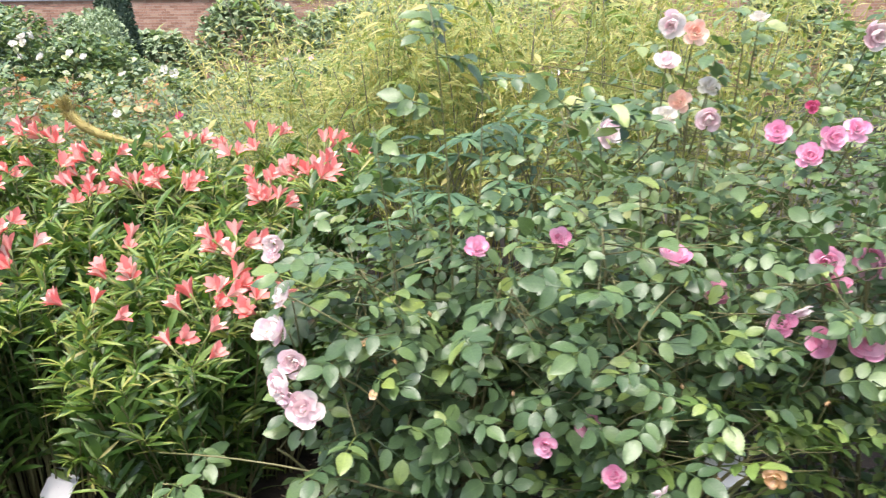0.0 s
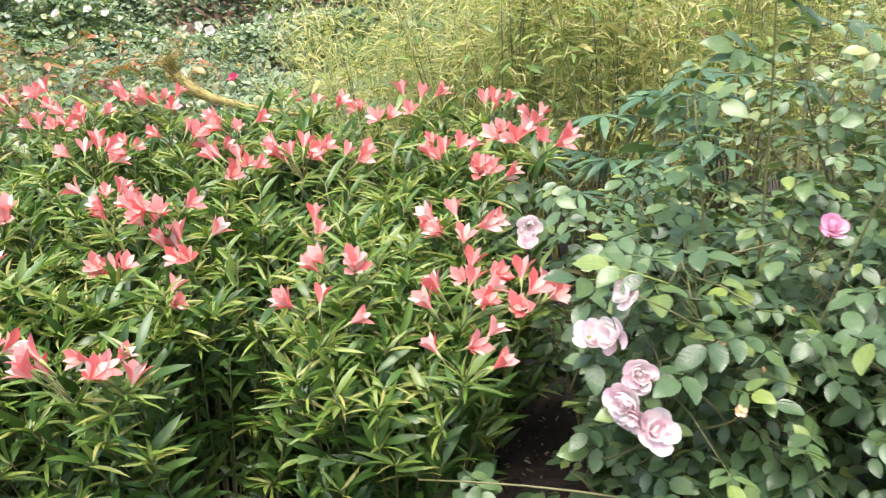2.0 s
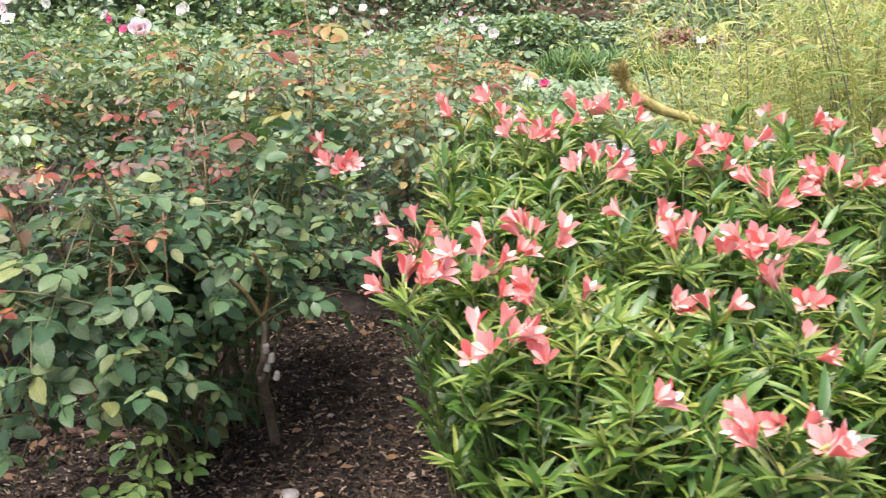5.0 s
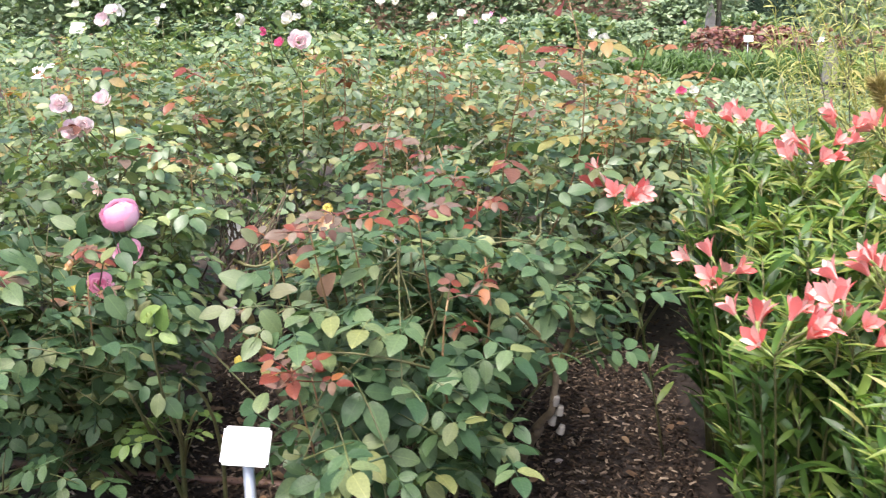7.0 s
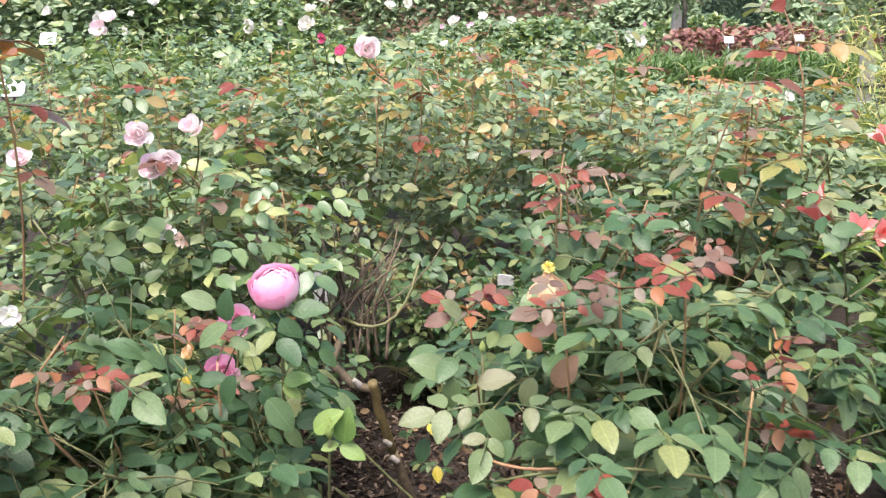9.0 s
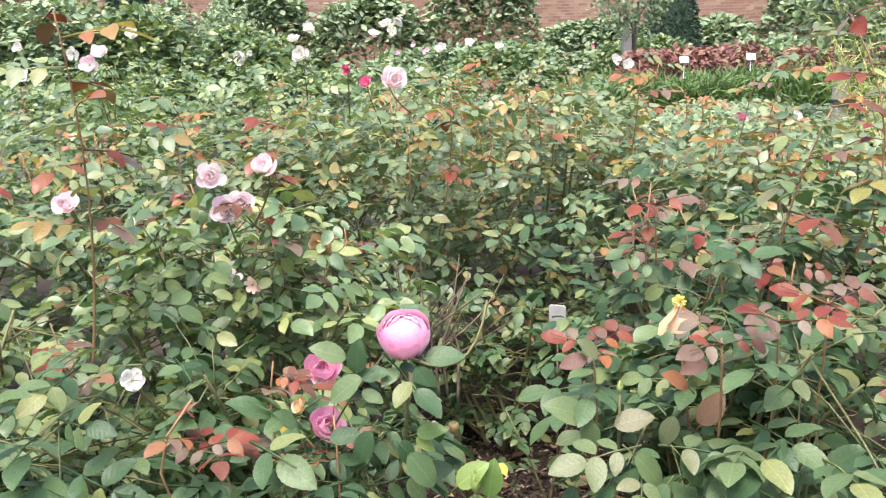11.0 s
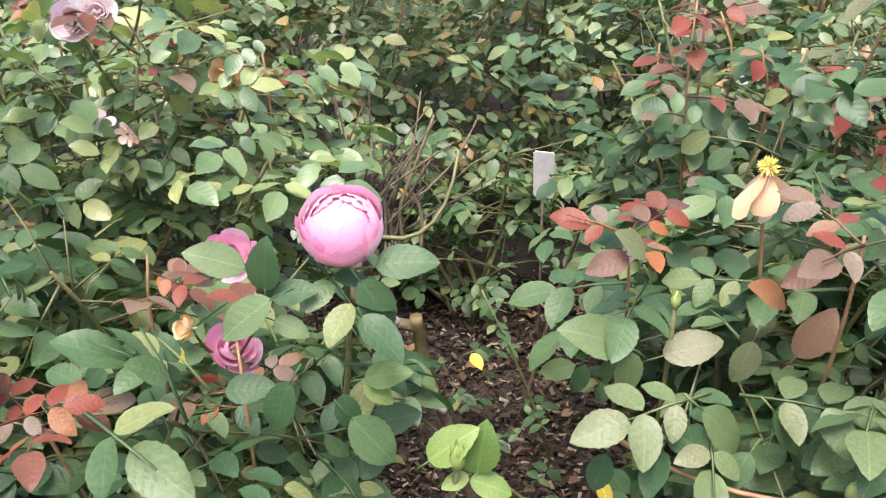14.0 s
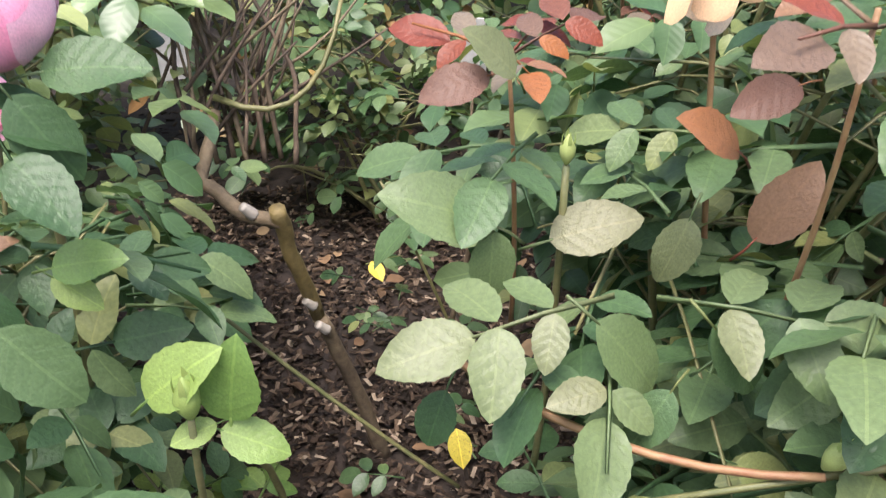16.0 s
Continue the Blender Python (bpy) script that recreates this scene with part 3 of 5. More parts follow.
# ---- ground ----
def build_ground():
    xs = np.concatenate([np.linspace(-60, -7, 14), np.linspace(-6.5, 5, 116), np.linspace(5.5, 60, 14)])
    ys = np.concatenate([np.linspace(-60, -1, 14), np.linspace(-0.5, 6, 66), np.linspace(6.5, 60, 14)])
    v = [(x, y, ground_z(x, y) + (0.02 * noise.noise((x * 3, y * 3, 0)) + 0.01 * noise.noise((x * 11, y * 11, 3)) if -6 < x < 5 and 0 < y < 6 else 0)) for y in ys for x in xs]
    w = len(xs)
    f = [(j * w + i, j * w + i + 1, (j + 1) * w + i + 1, (j + 1) * w + i) for j in range(len(ys) - 1) for i in range(w - 1)]
    tagged(new("ground", mesh_of("ground", v, f, [SOIL])), "dark brown soil mulched with bark", "soil", "", "structure")
    rng = np.random.default_rng(5)
    n = 40000
    p = np.stack([rng.uniform(-4.3, 0.6, n), rng.uniform(2.3, 4.6, n), np.zeros(n)], 1)
    p[:24000, :2] = np.stack([rng.uniform(-3.3, -1.6, 24000), rng.uniform(2.35, 4.0, 24000)], 1)
    p[:, 2] = [ground_z(x, y) + 0.012 + rng.uniform(-0.006, 0.014) for x, y in p[:, :2]]
    a = rng.uniform(0, 6.28, n)
    d = np.stack([np.cos(a), np.sin(a), rng.normal(0, 0.3, n)], 1)
    pile = Pile()
    tpl = np.array([(0, -0.2, 0), (1, -0.16, 0.02), (0.94, 0.2, 0), (0.06, 0.16, 0.05), (0.5, 0, 0.16)], float)
    pile.add_grid(place_blades(tpl, p, d, rng.normal(0, 0.35, (n, 3)) + (0, 0, 1), rng.uniform(0.008, 0.027, n)), [(0, 1, 4), (1, 2, 4), (2, 3, 4), (3, 0, 4)])
    tagged(new("bark_mulch", pile.mesh("bark_mulch", CHIP, smooth=False)), "dark bark chips strewn over the soil", "mulch", "", "stuff")


build_ground()

# ---- pink roses at the start of the bed ----
a1 = rose_bush("leafy pink shrub rose with drooping pale blooms", (0.52, 2.30), 0.36, 0.42, 0.2, 1.0, 700, 0.13, LEAF_DARK, 21, 220, canes=16,
               shoots=((0.36, 2.2, 1.25), (0.5, 2.2, 1.54), (0.62, 2.3, 1.36), (0.4, 2.4, 1.2), (0.84, 2.1, 1.32)))
a2 = rose_bush("dense pink shrub rose in flower", (1.05, 2.32), 0.46, 0.45, 0.2, 1.08, 900, 0.114, LEAF_DARK, 22, 220, canes=16, shoots=((0.98, 2.15, 1.3), (1.2, 2.4, 1.45)))
a3 = rose_bush("dense pink shrub rose with clustered blooms", (1.62, 2.38), 0.46, 0.46, 0.2, 1.15, 800, 0.114, LEAF_DARK, 23, 60, canes=14)
a4 = rose_bush("tall shrub rose with pink and peach blooms", (1.25, 2.95), 0.6, 0.42, 0.4, 1.40, 520, 0.115, LEAF_ROW, 24, 0, canes=16, shoots=((1.1, 2.6, 1.5), (1.32, 2.6, 1.55), (1.6, 2.6, 1.5)))
a5 = rose_bush("tall dark green shrub rose", (2.15, 3.1), 0.6, 0.6, 0.4, 1.6, 760, 0.108, LEAF_DARK, 25, 0, canes=14)
a6 = rose_bush("pale green low shoots under a pink rose", (1.15, 1.95), 0.42, 0.14, 0.3, 0.64, 150, 0.105, LEAF_LIGHT, 26, 60, canes=8, base=(1.1, 2.2))

a7 = rose_bush("low sprays of a rose beside the alstroemeria", (-0.12, 2.12), 0.30, 0.13, 0.28, 0.52, 44, 0.125, LEAF_DARK, 27, 44, canes=2, base=(0.35, 2.3))
a8 = rose_bush("shaded rose bush between alstroemeria and pink rose", (0.26, 2.75), 0.26, 0.3, 0.3, 0.97, 330, 0.115, LEAF_DARK, 28, 0, canes=6)

CAM_SIDE = (-0.15, -0.8, 0.45)


def bloom_list(parent, rows, kind, width, openness, seed, full=3, towards=CAM_SIDE, stalk=True):
    rng = np.random.default_rng(seed)
    for x, y, z in rows:
        t = np.array(towards) + rng.normal(0, 0.35, 3)
        add_rose(parent, (x, y, z), t, width * rng.uniform(0.85, 1.12), kind, openness * rng.uniform(0.7, 1.25), int(rng.integers(1e6)), full)
        if stalk:
            e = np.array((x, y, z)) - unit(t) * width * 0.4
            add_stalk(parent, e, e + (0, 0.03, -0.05), e + (rng.normal(0, 0.04), 0.16, -0.16 + rng.normal(0, 0.04)), 0.0016, 0.0028)


bloom_list(a2, ((1.07, 2.08, 0.97), (1.17, 2.1, 0.88)), "pink", 0.068, 0.55, 1, towards=(0.1, -0.6, 0.7))
bloom_list(a2, ((0.78, 1.83, 0.61), (0.92, 1.78, 0.57), (0.87, 1.85, 0.65), (0.81, 2.1, 1.0), (0.62, 2.09, 0.98)), "pink", 0.055, 0.5, 2)
bloom_list(a2, ((0.81, 2.02, 0.71), (1.01, 1.77, 0.55)), "pale", 0.048, 1.1, 3, 1)
bloom_list(a2, ((1.24, 1.79, 0.57),), "dry", 0.065, 1.0, 4, 2, (0, -0.3, -0.6))
bloom_list(a3, ((1.40, 2.07, 0.96), (1.42, 2.05, 0.92), (1.5, 2.08, 0.96), (1.29, 1.99, 0.84), (1.37, 1.96, 0.81), (1.46, 1.96, 0.81)), "pink", 0.075, 0.6, 5, towards=(-0.2, -0.7, 0.3))
bloom_list(a3, ((1.34, 2.0, 0.86),), "pale", 0.06, 0.8, 6)
bloom_list(a3, ((1.33, 2.28, 1.23), (1.40, 2.25, 1.18), (1.46, 2.27, 1.22), (1.52, 2.29, 1.24)), "pink", 0.07, 0.7, 7)
bloom_list(a3, ((1.42, 2.32, 1.29),), "crimson", 0.032, 0.4, 8)
bloom_list(a4, ((1.1, 2.48, 1.49), (1.17, 2.3, 1.26), (1.08, 2.4, 1.4), (0.93, 2.28, 1.23), (1.6, 2.45, 1.46)), "pale", 0.07, 0.55, 9)
bloom_list(a4, ((1.14, 2.55, 1.29), (1.16, 2.46, 1.47)), "peach", 0.075, 0.8, 10)
bloom_list(a4, ((1.32, 2.49, 1.51), (1.18, 2.36, 1.34), (1.07, 2.31, 1.27)), "white", 0.06, 0.8, 11)
bloom_list(a1, ((0.19, 1.93, 0.90), (0.17, 1.95, 0.81), (0.14, 1.98, 0.80)), "pale", 0.076, 0.9, 12, 2, (-0.6, -0.7, 0.1))
bloom_list(a1, ((0.22, 1.9, 0.75), (0.19, 1.89, 0.70), (0.205, 1.88, 0.665), (0.25, 1.87, 0.655)), "pale", 0.076, 0.8, 13, 3, (-0.4, -0.8, -0.1))
bloom_list(a1, ((0.05, 2.36, 0.915), (0.045, 2.35, 0.885)), "pale", 0.055, 0.5, 14, 2)
bloom_list(a1, ((0.40, 1.88, 0.69), (0.37, 1.95, 0.79)), "dry", 0.03, 1.0, 15, 0)
for i, (x, y, z) in enumerate(((1.07, 1.90, 0.72), (1.02, 1.87, 0.68), (1.04, 1.86, 0.66), (1.13, 1.78, 0.57), (1.09, 1.95, 0.78), (1.19, 1.92, 0.76), (0.52, 1.99, 0.84), (0.71, 1.88, 0.70), (1.36, 1.88, 0.70), (0.45, 1.92, 0.75))):
    p = a1 if x < 0.75 else a2 if x < 1.3 else a3
    add_bud(p, (x, y, z), (0.3 * (i % 3 - 1), -0.4, 0.8), 0.010, DRY)
    add_stalk(p, (x + 0.02, y + 0.12, z - 0.12), (x, y + 0.03, z - 0.05), (x, y, z), 0.002, 0.0013)
add_stalk(a1, (0.42, 2.0, 0.75), (0.3, 1.9, 0.87), (0.19, 1.94, 0.9), 0.003, 0.0018)
add_stalk(a1, (0.42, 2.0, 0.6), (0.3, 1.9, 0.78), (0.2, 1.9, 0.72), 0.003, 0.0018)
add_stalk(a1, (0.55, 2.1, 0.3), (0.2, 1.95, 0.5), (-0.2, 2.1, 0.42), 0.0035, 0.002)

# ---- rose bushes with red shoots ----
c1 = rose_bush("rose bush with red young shoots and bare crooked trunk", (-2.37, 2.53), 0.28, 0.35, 0.3, 0.94, 500, 0.122, LEAF, 31, 300, young=2, base=(-2.4, 2.95), canes=14,
               shoots=((-2.02, 2.68, 0.78), (-1.90, 2.74, 0.80), (-2.06, 2.58, 0.86), (-1.87, 2.86, 0.92), (-1.96, 2.62, 0.70)))
c2 = rose_bush("rose bush with coppery young leaves", (-2.26, 3.15), 0.42, 0.4, 0.5, 1.06, 600, 0.115, LEAF, 32, 0, young=5, canes=14)
d1 = rose_bush("rose bush bearing a large pink globe bloom", (-3.38, 2.58), 0.33, 0.38, 0.2, 0.95, 520, 0.124, LEAF, 33, 300, young=4, base=(-3.3, 3.05), canes=14)
d2 = rose_bush("leafy rose bush at the end of the bed", (-3.98, 2.75), 0.42, 0.45, 0.2, 1.05, 640, 0.115, LEAF_ROW, 34, 60, young=5, canes=14)
d3 = rose_bush("rose bush with fading pale pink blooms", (-3.42, 3.2), 0.40, 0.34, 0.35, 1.08, 580, 0.115, LEAF_ROW, 35, 0, young=5, canes=14)

# pale low shoots before the bushes, and a red one
# the darker leaf material here stands in for shade from the canopy above
c4 = rose_bush("shaded low rose bush behind the old wood", (-2.70, 3.85), 0.42, 0.22, 0.2, 0.62, 150, 0.115, LEAF, 38, 0, canes=10)
d4 = rose_bush("low pale green rose shoots before the old wood", (-2.96, 2.55), 0.16, 0.12, 0.42, 0.62, 26, 0.105, LEAF_LIGHT, 36, 26, canes=5, base=(-3.02, 2.8))
c3 = rose_bush("low light green rose shoots over bare soil", (-2.30, 2.46), 0.13, 0.10, 0.22, 0.42, 28, 0.10, LEAF_LIGHT, 37, 28, canes=5, base=(-2.34, 2.62), pockets=())

# the globe bloom, its neighbours and their stalks
add_globe(d1, (-3.007, 2.51, 0.998), (-0.1, -0.5, 0.85), 0.076, "large globe-shaped pink bloom")
add_stalk(d1, (-3.05, 2.62, 0.62), (-3.0, 2.54, 0.8), (-3.008, 2.525, 0.975), 0.004, 0.003)
add_rose(d1, (-3.178, 2.87, 0.81), (0.05, -0.6, 0.7), 0.075, "pink", 0.3, 78)
add_rose(d1, (-3.15, 2.657, 0.786), (0.3, -0.4, 0.5), 0.068, "pink", 0.35, 79)
add_stalk(d1, (-3.2, 2.75, 0.5), (-3.19, 2.88, 0.65), (-3.178, 2.89, 0.79), 0.0035, 0.0025)
add_stalk(d1, (-3.2, 2.75, 0.45), (-3.16, 2.72, 0.6), (-3.15, 2.67, 0.76), 0.0035, 0.0025)
bloom_list(d3, ((-3.36, 2.97, 1.12), (-3.38, 2.96, 1.19)), "pale", 0.062, 0.7, 80)
bloom_list(d3, ((-3.33, 2.98, 1.13), (-3.28, 3.0, 1.2)), "pale", 0.052, 0.45, 81)
bloom_list(d3, ((-3.38, 3.06, 0.97),), "pale", 0.06, 1.2, 82, 0)
bloom_list(d3, ((-3.19, 3.08, 1.01),), "dry", 0.07, 0.7, 83, 2)
bloom_list(d3, ((-3.33, 3.0, 0.95),), "peach", 0.05, 1.0, 84, 1)
bloom_list(d1, ((-3.38, 2.39, 0.99),), "white", 0.045, 1.1, 85, 1)
bloom_list(d1, ((-3.185, 2.59, 0.856),), "dry", 0.03, 0.4, 86, 1)
bloom_list(d2, ((-3.76, 3.19, 1.11), (-3.9, 3.0, 1.12)), "pale", 0.06, 0.6, 87)

# withered flower: hanging dry petals round a yellow boss
pile = Pile()
rng = np.random.default_rng(9)
q = rng.normal(0, 1, (140, 3))
q = unit(q) * 0.011
pile.add_grid(place_blades(NEEDLE[0] * (1, 3, 1), q * 0.3, q, rng.normal(0, 1, q.shape), np.full(140, 0.009)), NEEDLE[1])
boss = child("withered_flower", pile.mesh("withered_flower", STAMEN), c1, Matrix.Translation(Vector((-2.565, 2.576, 1.012)) - c1.location), "withered cream flower with yellow stamens")
droop = petal_mesh("withered_petal", CREAM, 0.3, 0.7, 0.4)
for i in range(6):
    child("petal", droop, boss, Matrix.Rotation(i * 1.05 + 0.3, 4, "Z") @ Matrix.Rotation(radians(128 + 17 * (i % 3)), 4, "Y") @ Matrix.Rotation(0.5 * (i % 2) - 0.2, 4, "Z") @ Matrix.Diagonal((0.03, 0.045, 0.050 + 0.012 * (i % 2), 1)))
add_stalk(c1, (-2.5, 2.62, 0.6), (-2.54, 2.6, 0.8), (-2.565, 2.58, 1.0), 0.003, 0.002, CANE_RED)


def leaf_at(parent, at, d, up, size, mat, k=0):
    """One leaf placed by itself."""
    m = Matrix.Translation(Vector(at) - parent.location) @ frame_of(d, np.array(up, float)) @ Matrix.Scale(size, 4)
    return child("leaf", LEAF_SETS[mat.name][k], parent, m)


BESIDE_BLOOM = (
    (-2.978, 2.490, 0.966, -2.921, 2.478, 0.978, 0),
    (-2.993, 2.480, 0.957, -2.961, 2.468, 0.911, 0),
    (-3.095, 2.480, 0.975, -3.141, 2.468, 1.004, 0),
    (-3.080, 2.480, 0.952, -3.077, 2.468, 1.004, 0),
    (-3.072, 2.460, 0.953, -3.123, 2.448, 0.926, 0),
    (-3.074, 2.480, 0.944, -3.035, 2.468, 0.960, 0),
    (-3.074, 2.470, 0.926, -3.042, 2.458, 0.916, 0),
    (-3.061, 2.440, 0.877, -3.086, 2.428, 0.831, 0),
)
BELOW_BLOOM = (
    (-3.014, 2.440, 0.861, -3.007, 2.428, 0.823, 0),
    (-2.995, 2.480, 0.849, -2.952, 2.468, 0.864, 1),
    (-2.996, 2.480, 0.843, -2.967, 2.468, 0.828, 1),
    (-3.008, 2.420, 0.847, -2.967, 2.408, 0.799, 0),
    (-2.938, 2.420, 0.791, -2.899, 2.408, 0.833, 1),
    (-3.125, 2.460, 0.858, -3.079, 2.448, 0.871, 0),
    (-2.899, 2.420, 0.766, -2.858, 2.408, 0.755, 1),
    (-2.900, 2.420, 0.771, -2.926, 2.408, 0.769, 1),
    (-2.892, 2.420, 0.772, -2.885, 2.408, 0.830, 1),
)
NEIGHBOUR = (
    (-2.721, 2.510, 0.845, -2.788, 2.498, 0.885, 2),
    (-2.684, 2.510, 0.832, -2.627, 2.498, 0.857, 2),
    (-2.724, 2.500, 0.848, -2.725, 2.488, 0.797, 2),
    (-2.592, 2.500, 0.849, -2.611, 2.488, 0.804, 2),
    (-2.675, 2.420, 0.827, -2.628, 2.408, 0.782, 2),
    (-2.613, 2.400, 0.833, -2.576, 2.388, 0.790, 0),
    (-2.525, 2.400, 0.800, -2.580, 2.388, 0.778, 0),
    (-2.561, 2.470, 0.846, -2.533, 2.458, 0.899, 3),
    (-2.581, 2.470, 0.908, -2.617, 2.458, 0.940, 3),
)
NEIGHBOUR_LOW = (
    (-2.562, 2.450, 0.956, -2.602, 2.438, 0.949, 3),
    (-2.709, 2.520, 0.944, -2.735, 2.508, 0.979, 2),
    (-2.725, 2.520, 0.945, -2.769, 2.508, 0.940, 3),
    (-2.604, 2.410, 0.800, -2.574, 2.398, 0.845, 0),
    (-2.631, 2.400, 0.788, -2.658, 2.388, 0.753, 0),
    (-2.550, 2.410, 0.773, -2.528, 2.398, 0.794, 0),
    (-2.732, 2.440, 0.751, -2.711, 2.428, 0.769, 1),
    (-2.762, 2.430, 0.776, -2.778, 2.418, 0.738, 0),
    (-2.594, 2.380, 0.745, -2.554, 2.368, 0.730, 0),
)
LEAFLETS = []
for mat in (LEAF, LEAF_LIGHT, LEAF_PALE, LEAF_RED):
    pile = Pile()
    pile.add_grid(ROSE_FINE[0][None], ROSE_FINE[1], ROSE_FINE[0])
    pile.add(*tube([(-0.35, 0.02, -0.05), (-0.15, 0, 0.0), (0.05, 0, 0.0)], [0.02, 0.018, 0.012], 4))
    LEAFLETS.append(pile.mesh("leaflet", mat))
for rows_, p in ((BESIDE_BLOOM, d1), (BELOW_BLOOM, d1), (NEIGHBOUR, c1), (NEIGHBOUR_LOW, c1)):
    for x0, y0, z0, x1, y1, z1, k in rows_:
        d = Vector((x1 - x0, y1 - y0, z1 - z0))
        child("leaflet", LEAFLETS[k], p, Matrix.Translation(Vector((x0, y0, z0)) - p.location) @ frame_of(d, np.array((0.1 * (k - 1), -0.65, 0.8))) @ Matrix.Scale(d.length, 4))
# large leaves beside the globe bloom and at the front of its neighbour
for i, (x, y, z, dx, dy, dz, s, mat) in enumerate((
        (-2.66, 2.44, 0.83, -0.9, -0.3, 0.05, 0.12, LEAF_PALE), (-2.64, 2.42, 0.84, 0.8, -0.4, 0.1, 0.12, LEAF_PALE), (-2.66, 2.44, 0.80, -0.2, -0.9, -0.2, 0.12, LEAF_PALE),
        (-2.50, 2.36, 0.76, 0.6, -0.6, -0.4, 0.16, LEAF)  )):
    leaf_at(c1 if x > -2.8 else d1, (x, y, z), (dx, dy, dz), (0.1, -0.5, 1), s, mat, i % 6)
for i, (x, y, z, p) in enumerate(((-2.56, 2.40, 1.0, c1), (-2.70, 2.6, 0.93, c1), (-2.48, 2.40, 1.03, c1), (-3.28, 2.42, 0.86, d1), (-2.5, 2.95, 1.1, c2), (-2.56, 2.24, 0.77, c1), (-2.53, 2.27, 0.74, c1), (-2.36, 2.5, 1.02, c1))):
    for j in range(3 + i % 2):
        a = j * 1.9 + i
        leaf_at(p, (x, y, z), (math.cos(a), math.sin(a), 0.25 + 0.2 * (j % 2)), (0, -0.5, 1), 0.07 + 0.012 * ((i + j) % 3), LEAF_RED, (i + j) % 6)
    add_stalk(p, (x + 0.03, y + 0.1, z - 0.3), (x + 0.02, y + 0.03, z - 0.15), (x, y, z + 0.01), 0.0026, 0.0016, CANE_RED, "young_shoot")
for i, (at, d, p) in enumerate((((-3.23, 2.66, 0.80), (0.5, -0.45, -0.45), d1), ((-2.75, 2.48, 0.70), (0.1, -0.8, -0.5), c1), ((-2.8, 3.2, 0.42), (0.3, -0.7, -0.2), c2))):
    m = Matrix.Translation(Vector(at) - p.location) @ frame_of(d, np.array((0, -0.6, 1.0))) @ Matrix.Scale((0.04, 0.028, 0.04)[i], 4)
    pile = Pile()
    pile.add_grid(ROSE_BLADE[0][None], ROSE_BLADE[1], ROSE_BLADE[0])
    child("yellow_leaf", pile.mesh("yellow_leaf", LEAF_YELLOW), p, m, "yellow leaf with brown spots")
add_bud(d1, (-2.912, 2.41, 0.79), (0, -0.1, 1), 0.021)
add_stalk(d1, (-2.95, 2.6, 0.4), (-2.93, 2.45, 0.6), (-2.912, 2.41, 0.785), 0.0035, 0.0025)
add_bud(d1, (-2.965, 2.736, 0.655), (-0.4, -0.3, 0.8), 0.015, DRY)
add_stalk(d1, (-2.72, 2.7, 0.42), (-2.84, 2.72, 0.52), (-2.96, 2.736, 0.65), 0.0025, 0.002)
add_bud(c1, (-2.675, 2.513, 0.89), (0, -0.1, 1), 0.014)
add_stalk(c1, (-2.66, 2.62, 0.5), (-2.67, 2.53, 0.7), (-2.675, 2.513, 0.885), 0.0035, 0.0025)
add_bud(c1, (-2.57, 2.33, 0.79), (0.2, -0.3, 0.8), 0.018)
add_stalk(c1, (-2.75, 2.45, 0.78), (-2.66, 2.38, 0.74), (-2.57, 2.33, 0.78), 0.003, 0.0025, CANE_RED)
add_stalk(c1, (-2.3, 2.4, 0.72), (-2.5, 2.3, 0.82), (-2.66, 2.36, 0.74), 0.003, 0.002)


def tall_shoot(parent, tip, foot, mats, n, size, seed):
    """A long new shoot standing above the bush, with leaves up its length."""
    rng = np.random.default_rng(seed)
    tip, foot = np.array(tip, float), np.array(foot, float)
    mid = (tip + foot) / 2 + rng.normal(0, 0.09, 3) * (1, 1, 0.3)
    add_stalk(parent, foot, mid, tip, 0.003, 0.0015, CANE_RED, "young_shoot", 10)
    pts = bezier(foot, mid, tip, 30)
    for i in range(n):
        q = pts[int(29 * (0.35 + 0.65 * (i + 1) / n))]
        a = i * 2.4 + seed
        leaf_at(parent, q, (math.cos(a), math.sin(a), rng.uniform(-0.2, 0.4)), (rng.normal(0, 0.3), -0.2, 1), size * rng.uniform(0.8, 1.4), mats[i % len(mats)], i % 6)


tall_shoot(d2, (-3.56, 2.75, 1.5), (-3.62, 2.85, 0.8), (LEAF_MIX, LEAF_AMBER, LEAF_RED), 12, 0.10, 1)
tall_shoot(d2, (-3.75, 2.6, 1.3), (-3.8, 2.75, 0.8), (LEAF, LEAF_RED), 9, 0.11, 2)
tall_shoot(c2, (-2.05, 3.1, 1.46), (-2.15, 3.15, 0.7), (LEAF_AMBER, LEAF_PALE, LEAF_RED), 12, 0.10, 3)
tall_shoot(c2, (-2.15, 2.95, 1.28), (-2.2, 3.1, 0.7), (LEAF_RED, LEAF_ROW, LEAF_PALE), 10, 0.10, 4)
tall_shoot(c2, (-2.5, 2.98, 1.14), (-2.45, 3.05, 0.7), (LEAF_RED,), 8, 0.085, 5)
tall_shoot(d3, (-3.3, 3.0, 1.12), (-3.35, 3.1, 0.7), (LEAF, LEAF_RED), 8, 0.10, 6)

